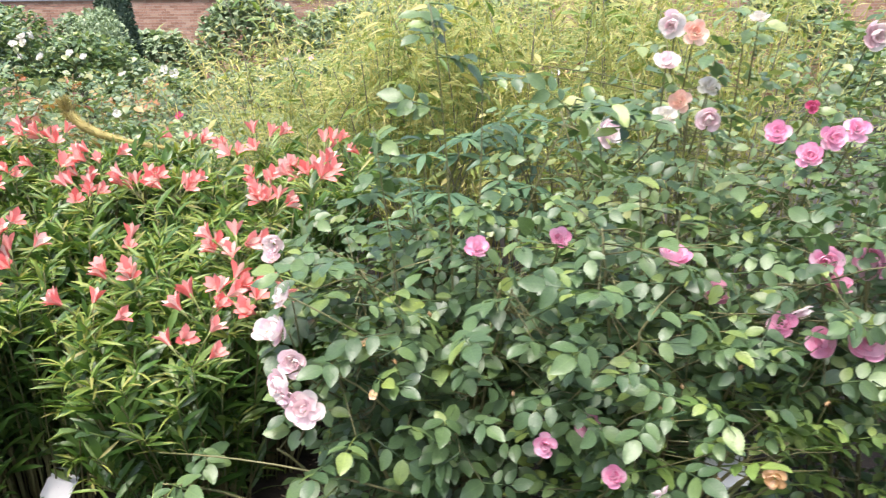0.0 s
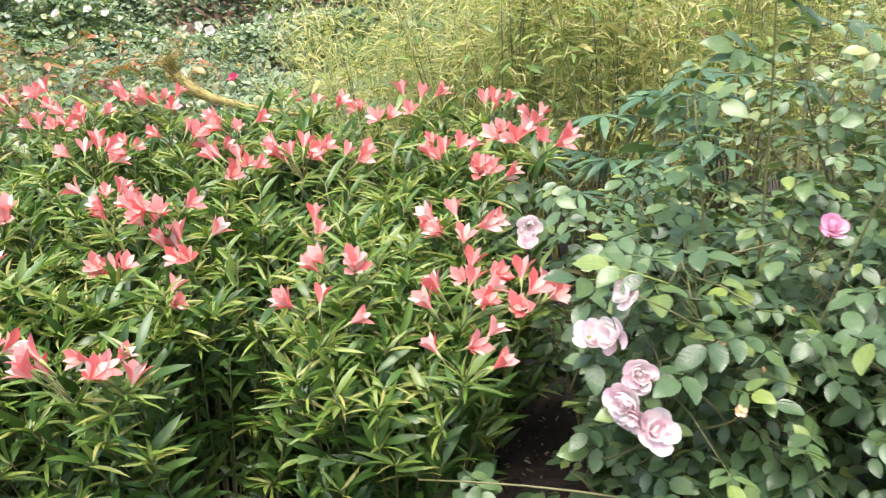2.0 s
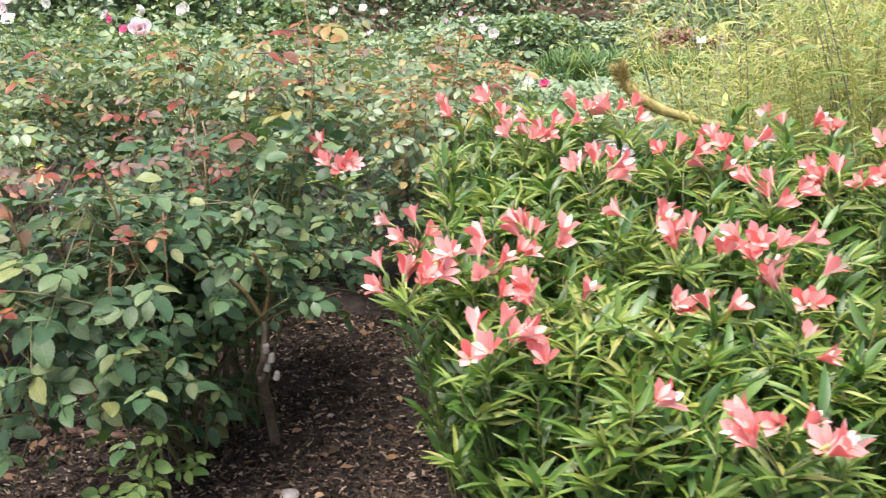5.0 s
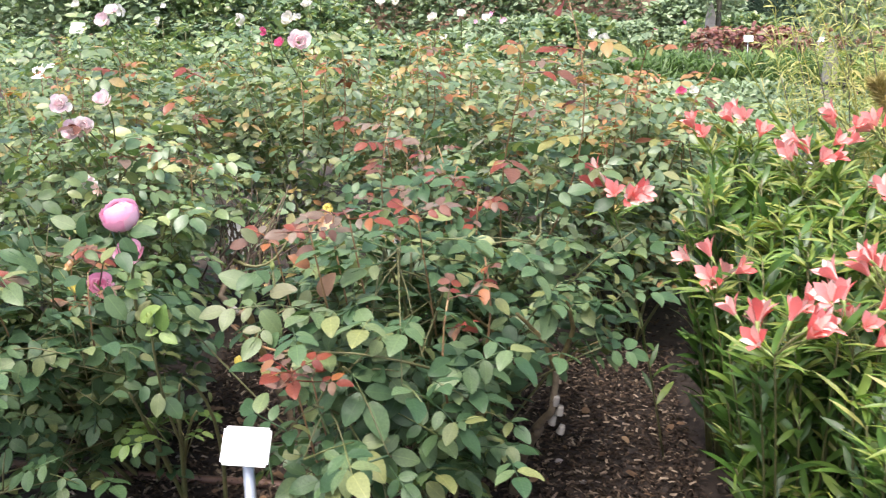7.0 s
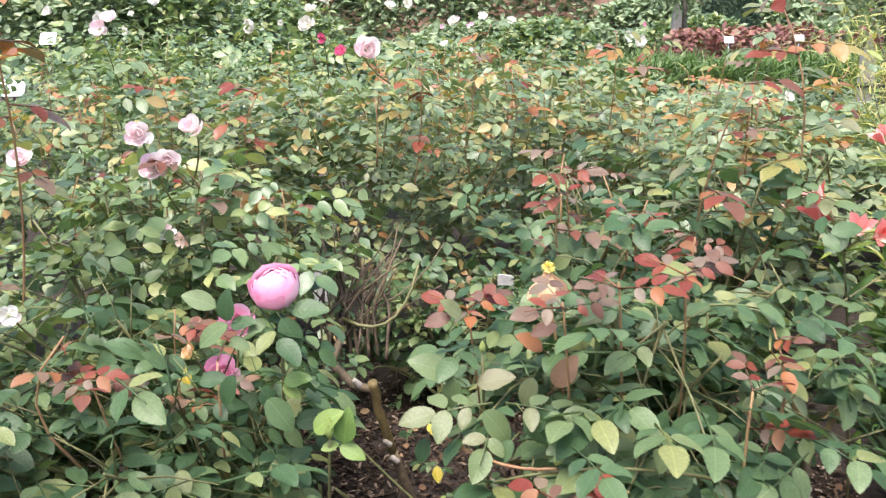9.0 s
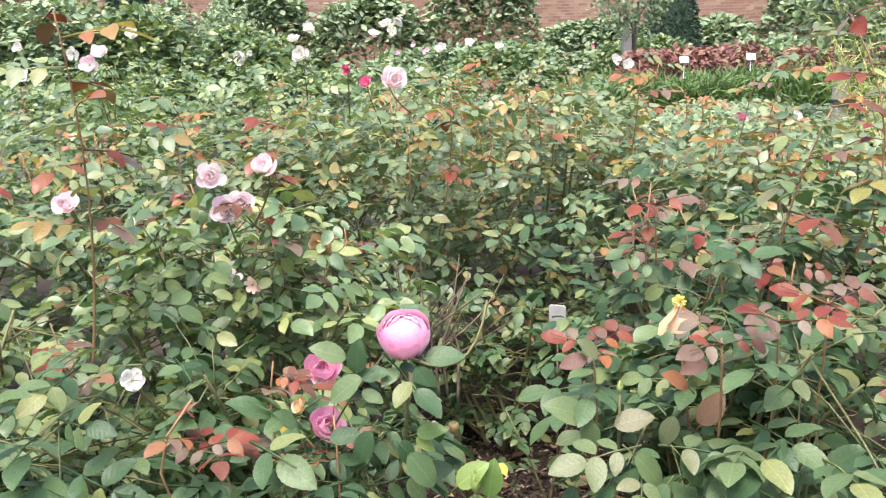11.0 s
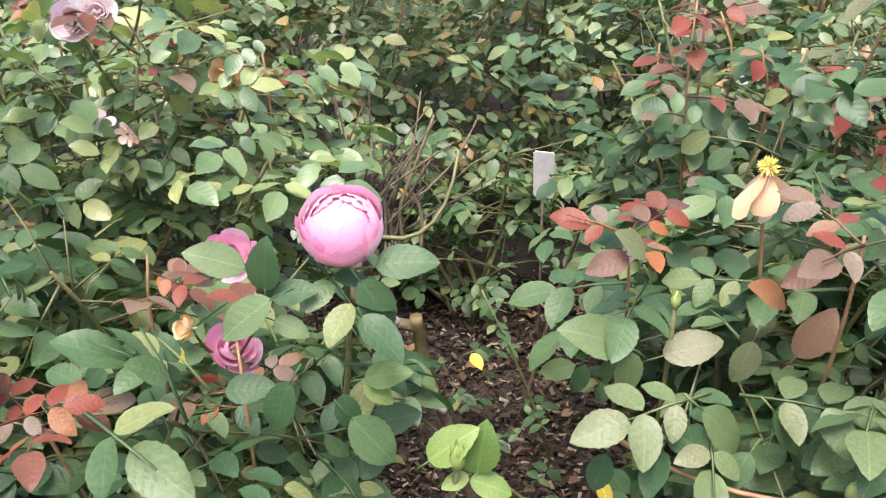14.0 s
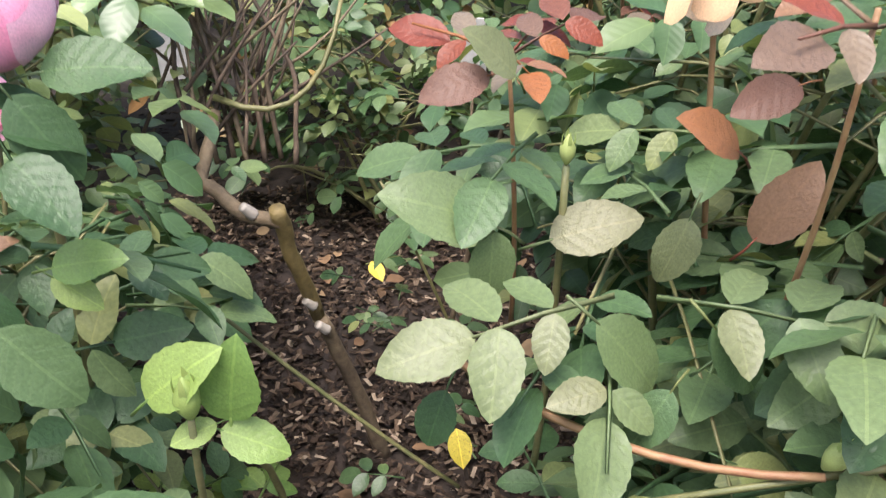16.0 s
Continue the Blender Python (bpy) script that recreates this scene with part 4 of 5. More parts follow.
# ---- crooked trunk and pruned old wood ----
def wood_limb(parent, pts, r0, r1, mat=WOOD, name="limb"):
    pts = np.array(pts, float)
    t = np.linspace(0, len(pts) - 1, 4 * len(pts))
    q = np.stack([np.interp(t, np.arange(len(pts)), pts[:, k]) for k in range(3)], 1)
    q += np.array([noise.noise_vector(Vector(p) * 25) for p in q]) * r0 * 0.35
    rr = np.linspace(r0, r1, len(q)) * (1 + 0.14 * np.array([noise.noise(Vector(p) * 40) for p in q]))
    v, f = tube(q, rr, 8)
    return child(name, mesh_of(name, v - np.array(parent.location), f, [mat]), parent)


wood_limb(c1, ((-2.16, 3.05, 0.05), (-2.13, 2.9, 0.27), (-2.09, 2.75, 0.43)), 0.016, 0.014, WOOD, "trunk")
wood_limb(c1, ((-2.10, 2.76, 0.42), (-2.06, 2.7, 0.5), (-2.055, 2.7, 0.61)), 0.011, 0.008)
wood_limb(c1, ((-2.055, 2.7, 0.61), (-2.09, 2.66, 0.70), (-2.15, 2.6, 0.78)), 0.007, 0.004, CANE_TAN)
wood_limb(c1, ((-2.055, 2.7, 0.61), (-2.02, 2.66, 0.72), (-2.04, 2.6, 0.82)), 0.007, 0.004, CANE_TAN)
wood_limb(c1, ((-2.3, 2.98, 0.1), (-2.25, 2.9, 0.41), (-2.19, 2.8, 0.64)), 0.011, 0.008)
wood_limb(c1, ((-2.19, 2.8, 0.64), (-2.23, 2.74, 0.70), (-2.27, 2.70, 0.75)), 0.005, 0.003, CANE_TAN)
wood_limb(c1, ((-2.12, 2.78, 0.63), (-2.06, 2.7, 0.6), (-2.0, 2.8, 0.62), (-1.9, 2.9, 0.63)), 0.003, 0.002, CANE_TAN)
for i, (x, y, z) in enumerate(((-2.06, 2.72, 0.47), (-2.045, 2.71, 0.50), (-2.055, 2.7, 0.53), (-2.04, 2.73, 0.44))):
    wood_limb(c1, ((x, y, z - 0.012), (x + 0.004, y - 0.006, z + 0.012)), 0.010, 0.007, STAKE_WOOD, "pruning_knob")

old = thing("pruned_rose", (-2.8, 3.12, ground_z(-2.8, 3.12)), "old pruned rose with a cut brown cane and bare twigs", "rose bush", "rose bushes in the bed")
wood_limb(old, ((-2.79, 3.14, 0.05), (-2.84, 3.10, 0.26), (-2.88, 3.07, 0.41)), 0.013, 0.011, WOOD, "trunk")
wood_limb(old, ((-2.88, 3.07, 0.41), (-2.905, 3.03, 0.53), (-2.915, 3.0, 0.625)), 0.0105, 0.0115, CANE_TAN, "cut_cane")
wood_limb(old, ((-2.91, 3.005, 0.60), (-2.96, 3.03, 0.6), (-3.02, 3.08, 0.63), (-3.0, 3.15, 0.7)), 0.0105, 0.009)
for i, (x, y, z) in enumerate(((-2.885, 3.05, 0.45), (-2.87, 3.06, 0.40), (-2.95, 3.02, 0.615))):
    wood_limb(old, ((x, y, z - 0.01), (x - 0.012, y - 0.008, z + 0.006)), 0.008, 0.006, STAKE_WOOD, "pruning_knob")
rng = np.random.default_rng(40)
for i in range(28):
    a = np.array((-3.0 + rng.normal(0, 0.03), 3.17 + rng.normal(0, 0.03), rng.uniform(0.63, 0.74)))
    e = np.array((-2.95 + rng.normal(0, 0.1), 3.22 + rng.normal(0, 0.07), rng.uniform(0.78, 0.95)))
    add_stalk(old, a, (a + e) / 2 + rng.normal(0, 0.03, 3), e, 0.0032, 0.0012, (TWIG, TWIG, WOOD)[i % 3], "twig", 6)
for i in range(7):
    x = -3.03 + 0.022 * i
    wood_limb(old, ((x, 3.14 + 0.012 * (i % 3), 0.62), (x + rng.normal(0, 0.02), 3.18, 0.74), (x + rng.normal(0, 0.06), 3.22, 0.84 + 0.03 * (i % 3))), 0.0042, 0.0026, (TWIG, WOOD)[i % 2], "dead_stem")
add_stalk(old, (-3.0, 3.15, 0.72), (-2.86, 3.1, 0.66), (-2.82, 3.2, 0.84), 0.005, 0.003, CANE, "twig")
add_stalk(old, (-2.62, 3.25, 0.08), (-2.66, 3.15, 0.3), (-2.78, 3.2, 0.56), 0.004, 0.002, CANE, "cane")
add_stalk(old, (-2.66, 3.4, 0.1), (-2.6, 3.4, 0.4), (-2.55, 3.3, 0.7), 0.006, 0.004, WOOD, "cane")
for i in range(30):
    at = (-2.80 + rng.normal(0, 0.12), 3.25 + rng.normal(0, 0.15), rng.uniform(0.15, 0.48))
    if at[0] > -2.84:
        a = rng.uniform(0, 6.28)
        leaf_at(old, at, (math.cos(a), math.sin(a), 0.1), (rng.normal(0, 0.3), -0.3, 1), rng.uniform(0.06, 0.1), LEAF if i % 4 else LEAF_DARK, i % 6)

# ---- roses behind, row by row ----
rows = (
    (-1.75, 4.1, 0.48, 0.45, 1.14, LEAF_MIX, 14), (-2.45, 4.45, 0.5, 0.4, 1.22, LEAF_MIX, 9), (-3.1, 4.25, 0.5, 0.42, 1.24, LEAF_MIX, 7),
    (-3.85, 4.1, 0.5, 0.45, 1.2, LEAF_MIX, 8), (-4.6, 4.0, 0.5, 0.5, 1.2, LEAF_ROW, 8), (-4.75, 3.1, 0.4, 0.45, 1.12, LEAF_ROW, 6),
    (-1.95, 5.3, 0.55, 0.5, 1.18, LEAF_MIX, 6), (-2.8, 5.4, 0.6, 0.5, 1.27, LEAF_MIX, 9),
    (-3.7, 5.6, 0.6, 0.5, 1.34, LEAF_ROW, 2), (-4.6, 5.5, 0.6, 0.5, 1.32, LEAF_ROW, 2), (-5.5, 5.2, 0.6, 0.5, 1.25, LEAF_ROW, 4),
    (-2.3, 6.6, 0.7, 0.5, 1.25, LEAF_MIX, 8), (-3.4, 6.8, 0.8, 0.5, 1.38, LEAF_ROW, 0),
    (-4.8, 6.8, 0.8, 0.5, 1.36, LEAF_ROW, 0), (-6.2, 6.6, 0.8, 0.6, 1.3, LEAF_ROW, 0), (2.6, 4.6, 0.8, 0.6, 1.5, LEAF_ROW, 0),
    (-1.6, 4.75, 0.3, 0.3, 1.05, LEAF_ROW, 0), (-2.5, 8.2, 1.0, 0.6, 1.3, LEAF_ROW, 0), (-5.0, 8.6, 1.2, 0.7, 1.4, LEAF_ROW, 0), (-7.5, 8.4, 1.2, 0.7, 1.4, LEAF_ROW, 0),
)
row_bushes = []
for i, (x, y, rx, ry, top, mat, yg) in enumerate(rows):
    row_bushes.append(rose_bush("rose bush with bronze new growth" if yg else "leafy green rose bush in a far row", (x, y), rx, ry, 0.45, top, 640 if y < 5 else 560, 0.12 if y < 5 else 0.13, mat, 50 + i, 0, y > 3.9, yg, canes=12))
for i, (k, x, y, z) in enumerate(((0, -1.71, 4.1, 1.37), (0, -1.9, 3.95, 1.3), (0, -1.5, 4.0, 1.26), (1, -2.2, 4.2, 1.36), (1, -2.6, 4.2, 1.32), (2, -2.85, 4.0, 1.3), (2, -3.3, 4.0, 1.28), (3, -3.7, 3.9, 1.3), (7, -2.6, 5.1, 1.4), (6, -1.9, 5.0, 1.32))):
    tall_shoot(row_bushes[k], (x, y, z), (x - 0.05, y + 0.1, 0.8), (LEAF_AMBER, LEAF_MIX, LEAF_RED, LEAF_AMBER), 10, 0.10, 20 + i)
bloom_list(row_bushes[2], ((-3.03, 4.06, 1.327),), "pale", 0.085, 0.3, 90, 2)
bloom_list(row_bushes[2], ((-3.18, 4.1, 1.36), (-3.12, 4.1, 1.32)), "crimson", 0.035, 0.2, 91, 1)
bloom_list(row_bushes[8], ((-3.79, 5.6, 1.40), (-3.49, 5.5, 1.41)), "white", 0.08, 0.3, 92, 1)
bloom_list(row_bushes[12], ((-3.54, 6.4, 1.56), (-3.63, 6.4, 1.5), (-3.1, 6.5, 1.57), (-3.02, 6.5, 1.58), (-3.17, 6.5, 1.52), (-3.06, 6.45, 1.52)), "white", 0.075, 0.7, 93, 1)
bloom_list(row_bushes[13], ((-4.52, 6.3, 1.56), (-4.9, 6.4, 1.45), (-5.2, 6.4, 1.5)), "white", 0.08, 0.7, 94, 1)
bloom_list(row_bushes[9], ((-4.3, 5.1, 1.45), (-4.35, 5.1, 1.4)), "pale", 0.08, 0.6, 95, 1)
bloom_list(row_bushes[16], ((-1.5, 4.6, 1.0), (-1.42, 4.55, 0.98), (-1.46, 4.6, 1.12)), "white", 0.05, 0.8, 96, 1)
bloom_list(row_bushes[11], ((-2.79, 6.2, 1.42), (-2.46, 6.2, 1.42), (-1.82, 6.1, 1.33), (-1.75, 6.1, 1.3), (-2.62, 6.3, 1.45)), "white", 0.06, 0.7, 97, 1)
rng = np.random.default_rng(98)
for b in (17, 18, 19):
    x, y = rows[b][0], rows[b][1]
    bloom_list(row_bushes[b], [(x + rng.uniform(-0.9, 0.9), y - 0.45 + rng.uniform(-0.1, 0.3), rows[b][4] + rng.uniform(-0.1, 0.12)) for k in range(4)], "white", 0.055, 0.7, 200 + b, 1, stalk=False)


# ---- coral alstroemeria ----
FRONT = ((-0.9, 2.04, 0.66, 4), (-0.8, 2.06, 0.67, 1), (-0.1, 2.11, 0.68, 2), (-0.87, 2.14, 0.69, 1), (-1.13, 2.17, 0.7, 1), (-0.41, 2.22, 0.72, 2), (-1.43, 2.23, 0.73, 3),
         (-1.31, 2.25, 0.73, 1), (-0.11, 2.26, 0.73, 3), (0.03, 2.28, 0.74, 5), (-1.4, 2.34, 0.75, 1), (-0.8, 2.35, 0.76, 1), (-0.07, 2.39, 0.77, 2), (-0.38, 2.4, 0.77, 2), (-1.3, 2.41, 0.77, 2),
         (-1.63, 2.46, 0.79, 3), (-0.96, 2.46, 0.79, 1), (-1.65, 2.5, 0.76, 2), (-1.44, 2.565, 0.753, 2))
MIDDLE = ((-1.04, 2.55, 0.77, 1), (-0.78, 2.5, 0.8, 3), (-1.49, 2.52, 0.81, 2), (-0.11, 2.52, 0.83, 4), (-1.44, 2.59, 0.83, 2), (-0.85, 2.53, 0.88, 3), (-1.57, 2.6, 0.83, 1), (-0.24, 2.62, 0.84, 1),
          (-0.98, 2.64, 0.85, 4), (-0.5, 2.64, 0.85, 1), (-1.34, 2.65, 0.85, 5), (-1.09, 2.73, 0.88, 3), (-0.05, 2.67, 0.95, 3), (-0.76, 2.9, 0.93, 4), (-1.68, 2.85, 0.79, 2), (-1.67, 2.92, 0.79, 1))
BACK = ((-0.58, 2.96, 0.95, 5), (-0.46, 2.96, 0.95, 3), (-1.22, 2.98, 0.95, 4), (-0.14, 3.0, 0.96, 4), (0.09, 2.65, 1.05, 2), (-1.0, 3.11, 0.99, 2), (-0.88, 3.12, 1.0, 1), (0.03, 2.85, 1.03, 4),
        (-1.15, 3.13, 1.0, 1), (-0.82, 3.15, 1.01, 3), (-1.41, 3.16, 1.01, 2), (-1.34, 3.24, 1.03, 3), (0.14, 3.29, 1.05, 1), (-0.37, 3.31, 1.06, 1), (-0.03, 3.31, 1.06, 2), (-0.26, 3.33, 1.06, 2),
        (-1.61, 3.36, 1.07, 2), (-1.11, 3.37, 1.07, 3), (-1.49, 3.38, 1.08, 2), (-0.6, 3.45, 1.07, 2), (-1.2, 3.39, 1.08, 2), (-0.46, 3.49, 1.07, 1), (-1.92, 2.95, 0.97, 4))


def lily_petal(name, mat, widths, arch):
    pile = Pile()
    v, f = blade(widths, arch, 0.35)
    pile.add_grid(v[None], f, v)
    return pile.mesh(name, mat)


OUTER_TEPAL = lily_petal("petal", CORAL, (0.06, 0.10, 0.16, 0.205, 0.19), 0.34)
INNER_TEPAL = lily_petal("petal", CORAL_PALE, (0.05, 0.08, 0.12, 0.145, 0.12), 0.18)
TUBE_V, TUBE_F = tube([(0, 0, -0.75), (0.02, 0, -0.3), (0, 0, 0.0), (0, 0, 0.12)], [0.025, 0.03, 0.09, 0.06], 6)
THROAT = mesh_of("flower", TUBE_V, TUBE_F, [BUD])


def add_lily(parent, at, axis, size, rng):
    rot = Vector((0, 0, 1)).rotation_difference(Vector(axis).normalized()).to_matrix().to_4x4()
    fl = child("flower", THROAT, parent, Matrix.Translation(Vector(at) - parent.location) @ rot @ Matrix.Scale(size, 4))
    spread = rng.uniform(0.10, 0.34)
    for k in range(6):
        a = k * math.pi / 3 + rng.normal(0, 0.08)
        out = np.array((math.cos(a), math.sin(a), 0))
        d = out * math.sin(spread) + np.array((0, 0, 1)) * math.cos(spread)
        n = -out * math.cos(spread) + np.array((0, 0, 1)) * math.sin(spread)
        m = frame_of(d, n)
        m.translation = out * 0.05
        child("petal", OUTER_TEPAL if k % 2 == 0 else INNER_TEPAL, fl, m)


def lily_clump(cx, cy, rx, ry, stems, seed, heads):
    """One clump: leafy stems topped by whorls, some with a head of flowers."""
    rng = np.random.default_rng(seed)
    bx, by = cx, max(cy, 2.55) + 0.1
    o = (bx, by, ground_z(bx, by))
    plant = thing("alstroemeria", o, "clump of coral-flowered alstroemeria with narrow leaves", "flowering plant", "alstroemeria clumps")
    leaf_p, leaf_d, leaf_s, top_p, top_d, top_s = [], [], [], [], [], []
    stalks = Pile()
    ends = []
    for i in range(stems):
        a, r = rng.uniform(0, 6.28), math.sqrt(rng.uniform(0, 1))
        x, y = cx + rx * r * math.cos(a), cy + ry * r * math.sin(a)
        if abs(x + 0.6) < 0.11 and y < 2.32:
            continue
        top = 0.60 + 0.31 * (y - 2.1) + rng.normal(0, 0.045)
        if r > 0.62 and rng.uniform() < 0.5:
            top *= rng.uniform(0.35, 0.95)
        ends.append((x, y, top, 0))
    ends += [(x, y, z - 0.03, n) for x, y, z, n in heads]
    for x, y, z, n in ends:
        b = np.array((bx + (x - bx) * 0.6, by + (y - by) * 0.5, ground_z(x, by) - 0.02))
        if x < -1.75:
            b[1] += 0.35
        e = np.array((x, y, z))
        pts = bezier(b, np.array((b[0] * 0.5 + x * 0.5, b[1] * 0.5 + y * 0.5, z * 0.65)), e, 7)
        v, f = tube(pts, np.linspace(0.0035, 0.002, 7), 4)
        stalks.add(v, f)
        m = 17
        u = np.linspace(0.25, 0.97, m)
        for k in range(m):
            t = u[k] * 6
            j = int(t)
            leaf_p.append(pts[j] * (1 - t + j) + pts[min(6, j + 1)] * (t - j))
            a = k * 2.4 + rng.normal(0, 0.4)
            leaf_d.append((math.cos(a), math.sin(a), rng.uniform(0.5, 2.4)))
            leaf_s.append(rng.uniform(0.065, 0.12))
        light = rng.uniform() < 0.38 or n
        for k in range(int(rng.integers(11, 18)) if light else 3):
            a = rng.uniform(0, 6.28)
            top_p.append(e - (0, 0, rng.uniform(0, 0.02)))
            top_d.append((math.cos(a), math.sin(a), rng.uniform(0.1, 1.3)))
            top_s.append(rng.uniform(0.05, 0.10))
        for k in range(n + (n > 0) + (n > 1) + (n > 2)):
            a = rng.uniform(0, 6.28)
            at = e + np.array((math.cos(a) * 0.05, math.sin(a) * 0.045 - 0.015, rng.uniform(0.015, 0.075))) * (1 if n > 1 else 0.5)
            w = at + np.array((math.cos(a) * 0.012, 0, 0.02)) * (n > 1)
            add_lily(plant, w, (math.cos(a) * 0.75 + rng.normal(0, 0.25), math.sin(a) * 0.6 - 0.2, rng.uniform(0.3, 1.2)), rng.uniform(0.047, 0.060), rng)
            v, f = tube(bezier(e, (e + w) / 2 + (0, 0, 0.01), w, 4), 0.0013, 4)
            stalks.add(v, f)
    pile = Pile()
    p, d = np.array(leaf_p), np.array(leaf_d)
    # leaves up the stems, in the green darkened to read as shaded
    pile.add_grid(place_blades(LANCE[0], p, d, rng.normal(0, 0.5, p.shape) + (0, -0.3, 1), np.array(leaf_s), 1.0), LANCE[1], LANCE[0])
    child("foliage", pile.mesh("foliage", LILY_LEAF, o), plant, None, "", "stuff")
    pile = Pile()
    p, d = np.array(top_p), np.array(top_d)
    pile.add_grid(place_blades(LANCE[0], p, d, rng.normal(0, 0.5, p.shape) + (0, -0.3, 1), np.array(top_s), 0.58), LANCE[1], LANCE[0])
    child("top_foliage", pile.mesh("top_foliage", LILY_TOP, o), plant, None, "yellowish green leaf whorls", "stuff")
    child("stem_thicket", stalks.mesh("stem_thicket", CANE, o), plant, None, "", "stuff")
    return plant


clumps = ((-1.22, 2.33, 0.29, 0.22), (-0.82, 2.26, 0.36, 0.25), (-0.3, 2.32, 0.30, 0.25), (-1.33, 2.78, 0.34, 0.28), (-0.82, 2.75, 0.36, 0.3), (-0.25, 2.75, 0.36, 0.3),
          (-1.35, 3.25, 0.36, 0.28), (-0.8, 3.25, 0.36, 0.28), (-0.2, 3.2, 0.38, 0.3))
heads_of = [[] for c in clumps]
for h in FRONT + MIDDLE + BACK:
    k = min(range(len(clumps)), key=lambda i: ((h[0] - clumps[i][0]) / clumps[i][2]) ** 2 + ((h[1] - clumps[i][1]) / clumps[i][3]) ** 2)
    heads_of[k].append(h)
for i, (x, y, rx, ry) in enumerate(clumps):
    lily_clump(x, y, rx, ry, 150, 300 + i, heads_of[i])

# ---- dark palmate perennial and tall feathery plants behind ----
PALM = blade((0.08, 0.11, 0.08), 0.3, 0.3)
PALM_MAT = plant_mat("palmate_leaf", [(0.0, (0.05, 0.11, 0.06)), (0.6, (0.075, 0.15, 0.08)), (1.0, (0.12, 0.21, 0.1))], 0.45, 0.2)


def palmate_plant(cx, cy, n, z0, z1, seed):
    rng = np.random.default_rng(seed)
    o = (cx, cy, ground_z(cx, cy))
    plant = thing("palmate_perennial", o, "dark green perennial with palmate leaves", "plant", "perennials behind the alstroemeria")
    P, D, U, S = [], [], [], []
    for i in range(n):
        e = np.array((cx + rng.uniform(-0.3, 0.3), cy + rng.uniform(-0.25, 0.25), rng.uniform(z0, z1)))
        add_stalk(plant, (cx + rng.normal(0, 0.05), cy + rng.normal(0, 0.05), o[2] - 0.02), (cx, cy, e[2] * 0.7), e, 0.005, 0.003, CANE, "stem")
        for k in range(8):
            a = k * 6.28 / 8 + rng.normal(0, 0.15)
            P.append(e)
            D.append((math.cos(a), math.sin(a), rng.uniform(-0.25, 0.15)))
            U.append((rng.normal(0, 0.15), rng.normal(-0.15, 0.15), 1))
            S.append(rng.uniform(0.10, 0.15))
    pile = Pile()
    pile.add_grid(place_blades(PALM[0], np.array(P), np.array(D), np.array(U), np.array(S)), PALM[1], PALM[0])
    child("foliage", pile.mesh("foliage", PALM_MAT, o), plant, None, "", "stuff")


palmate_plant(0.35, 3.3, 20, 0.8, 1.14, 1)
palmate_plant(0.85, 3.45, 20, 0.8, 1.2, 2)


def feathery_plant(cx, cy, r, z1, n, seed, lean=0.15, dark=0.3, strands=30, broad=0):
    """A tall clump of thin stems hung with yellowing thread-like leaves."""
    rng = np.random.default_rng(seed)
    o = (cx, cy, ground_z(cx, cy))
    plant = thing("feathery_perennial", o, "tall feathery perennial turning straw yellow", "plant", "perennials behind the alstroemeria")
    P, D, U, S = [], [], [], []
    for i in range(n):
        b = np.array((cx + rng.normal(0, r * 0.4), cy + rng.normal(0, r * 0.4), o[2] - 0.02))
        e = np.array((b[0] + rng.normal(0, lean + r * 0.3), b[1] + rng.normal(0, lean), z1 * rng.uniform(0.8, 1.05)))
        pts = bezier(b, (b + e) / 2 + (0, 0, 0.2), e, 9)
        v, f = tube(pts, np.linspace(0.004, 0.0016, 9), 4)
        child("stem", mesh_of("stem", v - np.array(o), f, [BARK if rng.uniform() < dark else STRAW]), plant)
        for k in range(strands):
            t = rng.uniform(0.3, 1.0) * 8
            j = min(7, int(t))
            q = pts[j] * (1 - t + j) + pts[j + 1] * (t - j)
            a = rng.uniform(0, 6.28)
            d0 = np.array((math.cos(a), math.sin(a), rng.uniform(0.2, 1.2)))
            for s in range(4):
                P.append(q + d0 * 0.045 * s)
                w = rng.normal(0, 0.6, 3)
                D.append(d0 + w - (0, 0, 0.15 * s))
                U.append((rng.normal(0, 0.5), rng.normal(-0.4, 0.5), 1))
                S.append(rng.uniform(0.05, 0.1))
    pile = Pile()
    pile.add_grid(place_blades(NEEDLE[0], np.array(P), np.array(D), np.array(U), np.array(S), 0.85), NEEDLE[1], NEEDLE[0])
    child("foliage", pile.mesh("foliage", FEATHER, o), plant, None, "", "stuff")
    if broad:
        q = rng.integers(0, len(P), broad)
        pile = Pile()
        pile.add_grid(place_blades(LANCE[0], np.array(P)[q], np.array(D)[q] * (1, 1, 0.4), np.array(U)[q], rng.uniform(0.06, 0.11, broad), 1.2), LANCE[1], LANCE[0])
        child("broad_foliage", pile.mesh("broad_foliage", LEAF_LIGHT if seed % 2 else FEATHER, o), plant, None, "yellow-green lance-shaped leaves", "stuff")


for i, (x, y, r, z, n) in enumerate(((-0.35, 4.3, 0.4, 1.42, 26), (0.15, 4.1, 0.35, 1.6, 26), (0.6, 4.0, 0.35, 1.7, 26), (1.05, 4.1, 0.4, 1.8, 24), (1.55, 4.2, 0.4, 1.75, 22), (0.0, 4.9, 0.5, 1.8, 26),
                                     (0.7, 4.9, 0.5, 1.85, 26), (1.5, 5.1, 0.6, 1.85, 22), (-0.6, 5.0, 0.35, 1.4, 18), (0.3, 5.8, 0.6, 1.75, 24), (1.2, 6.1, 0.7, 1.9, 22), (2.3, 5.6, 0.7, 1.9, 20))):
    feathery_plant(x, y, r, z, int(n * 1.4), 400 + i, broad=90 if x < 0.1 else 420)

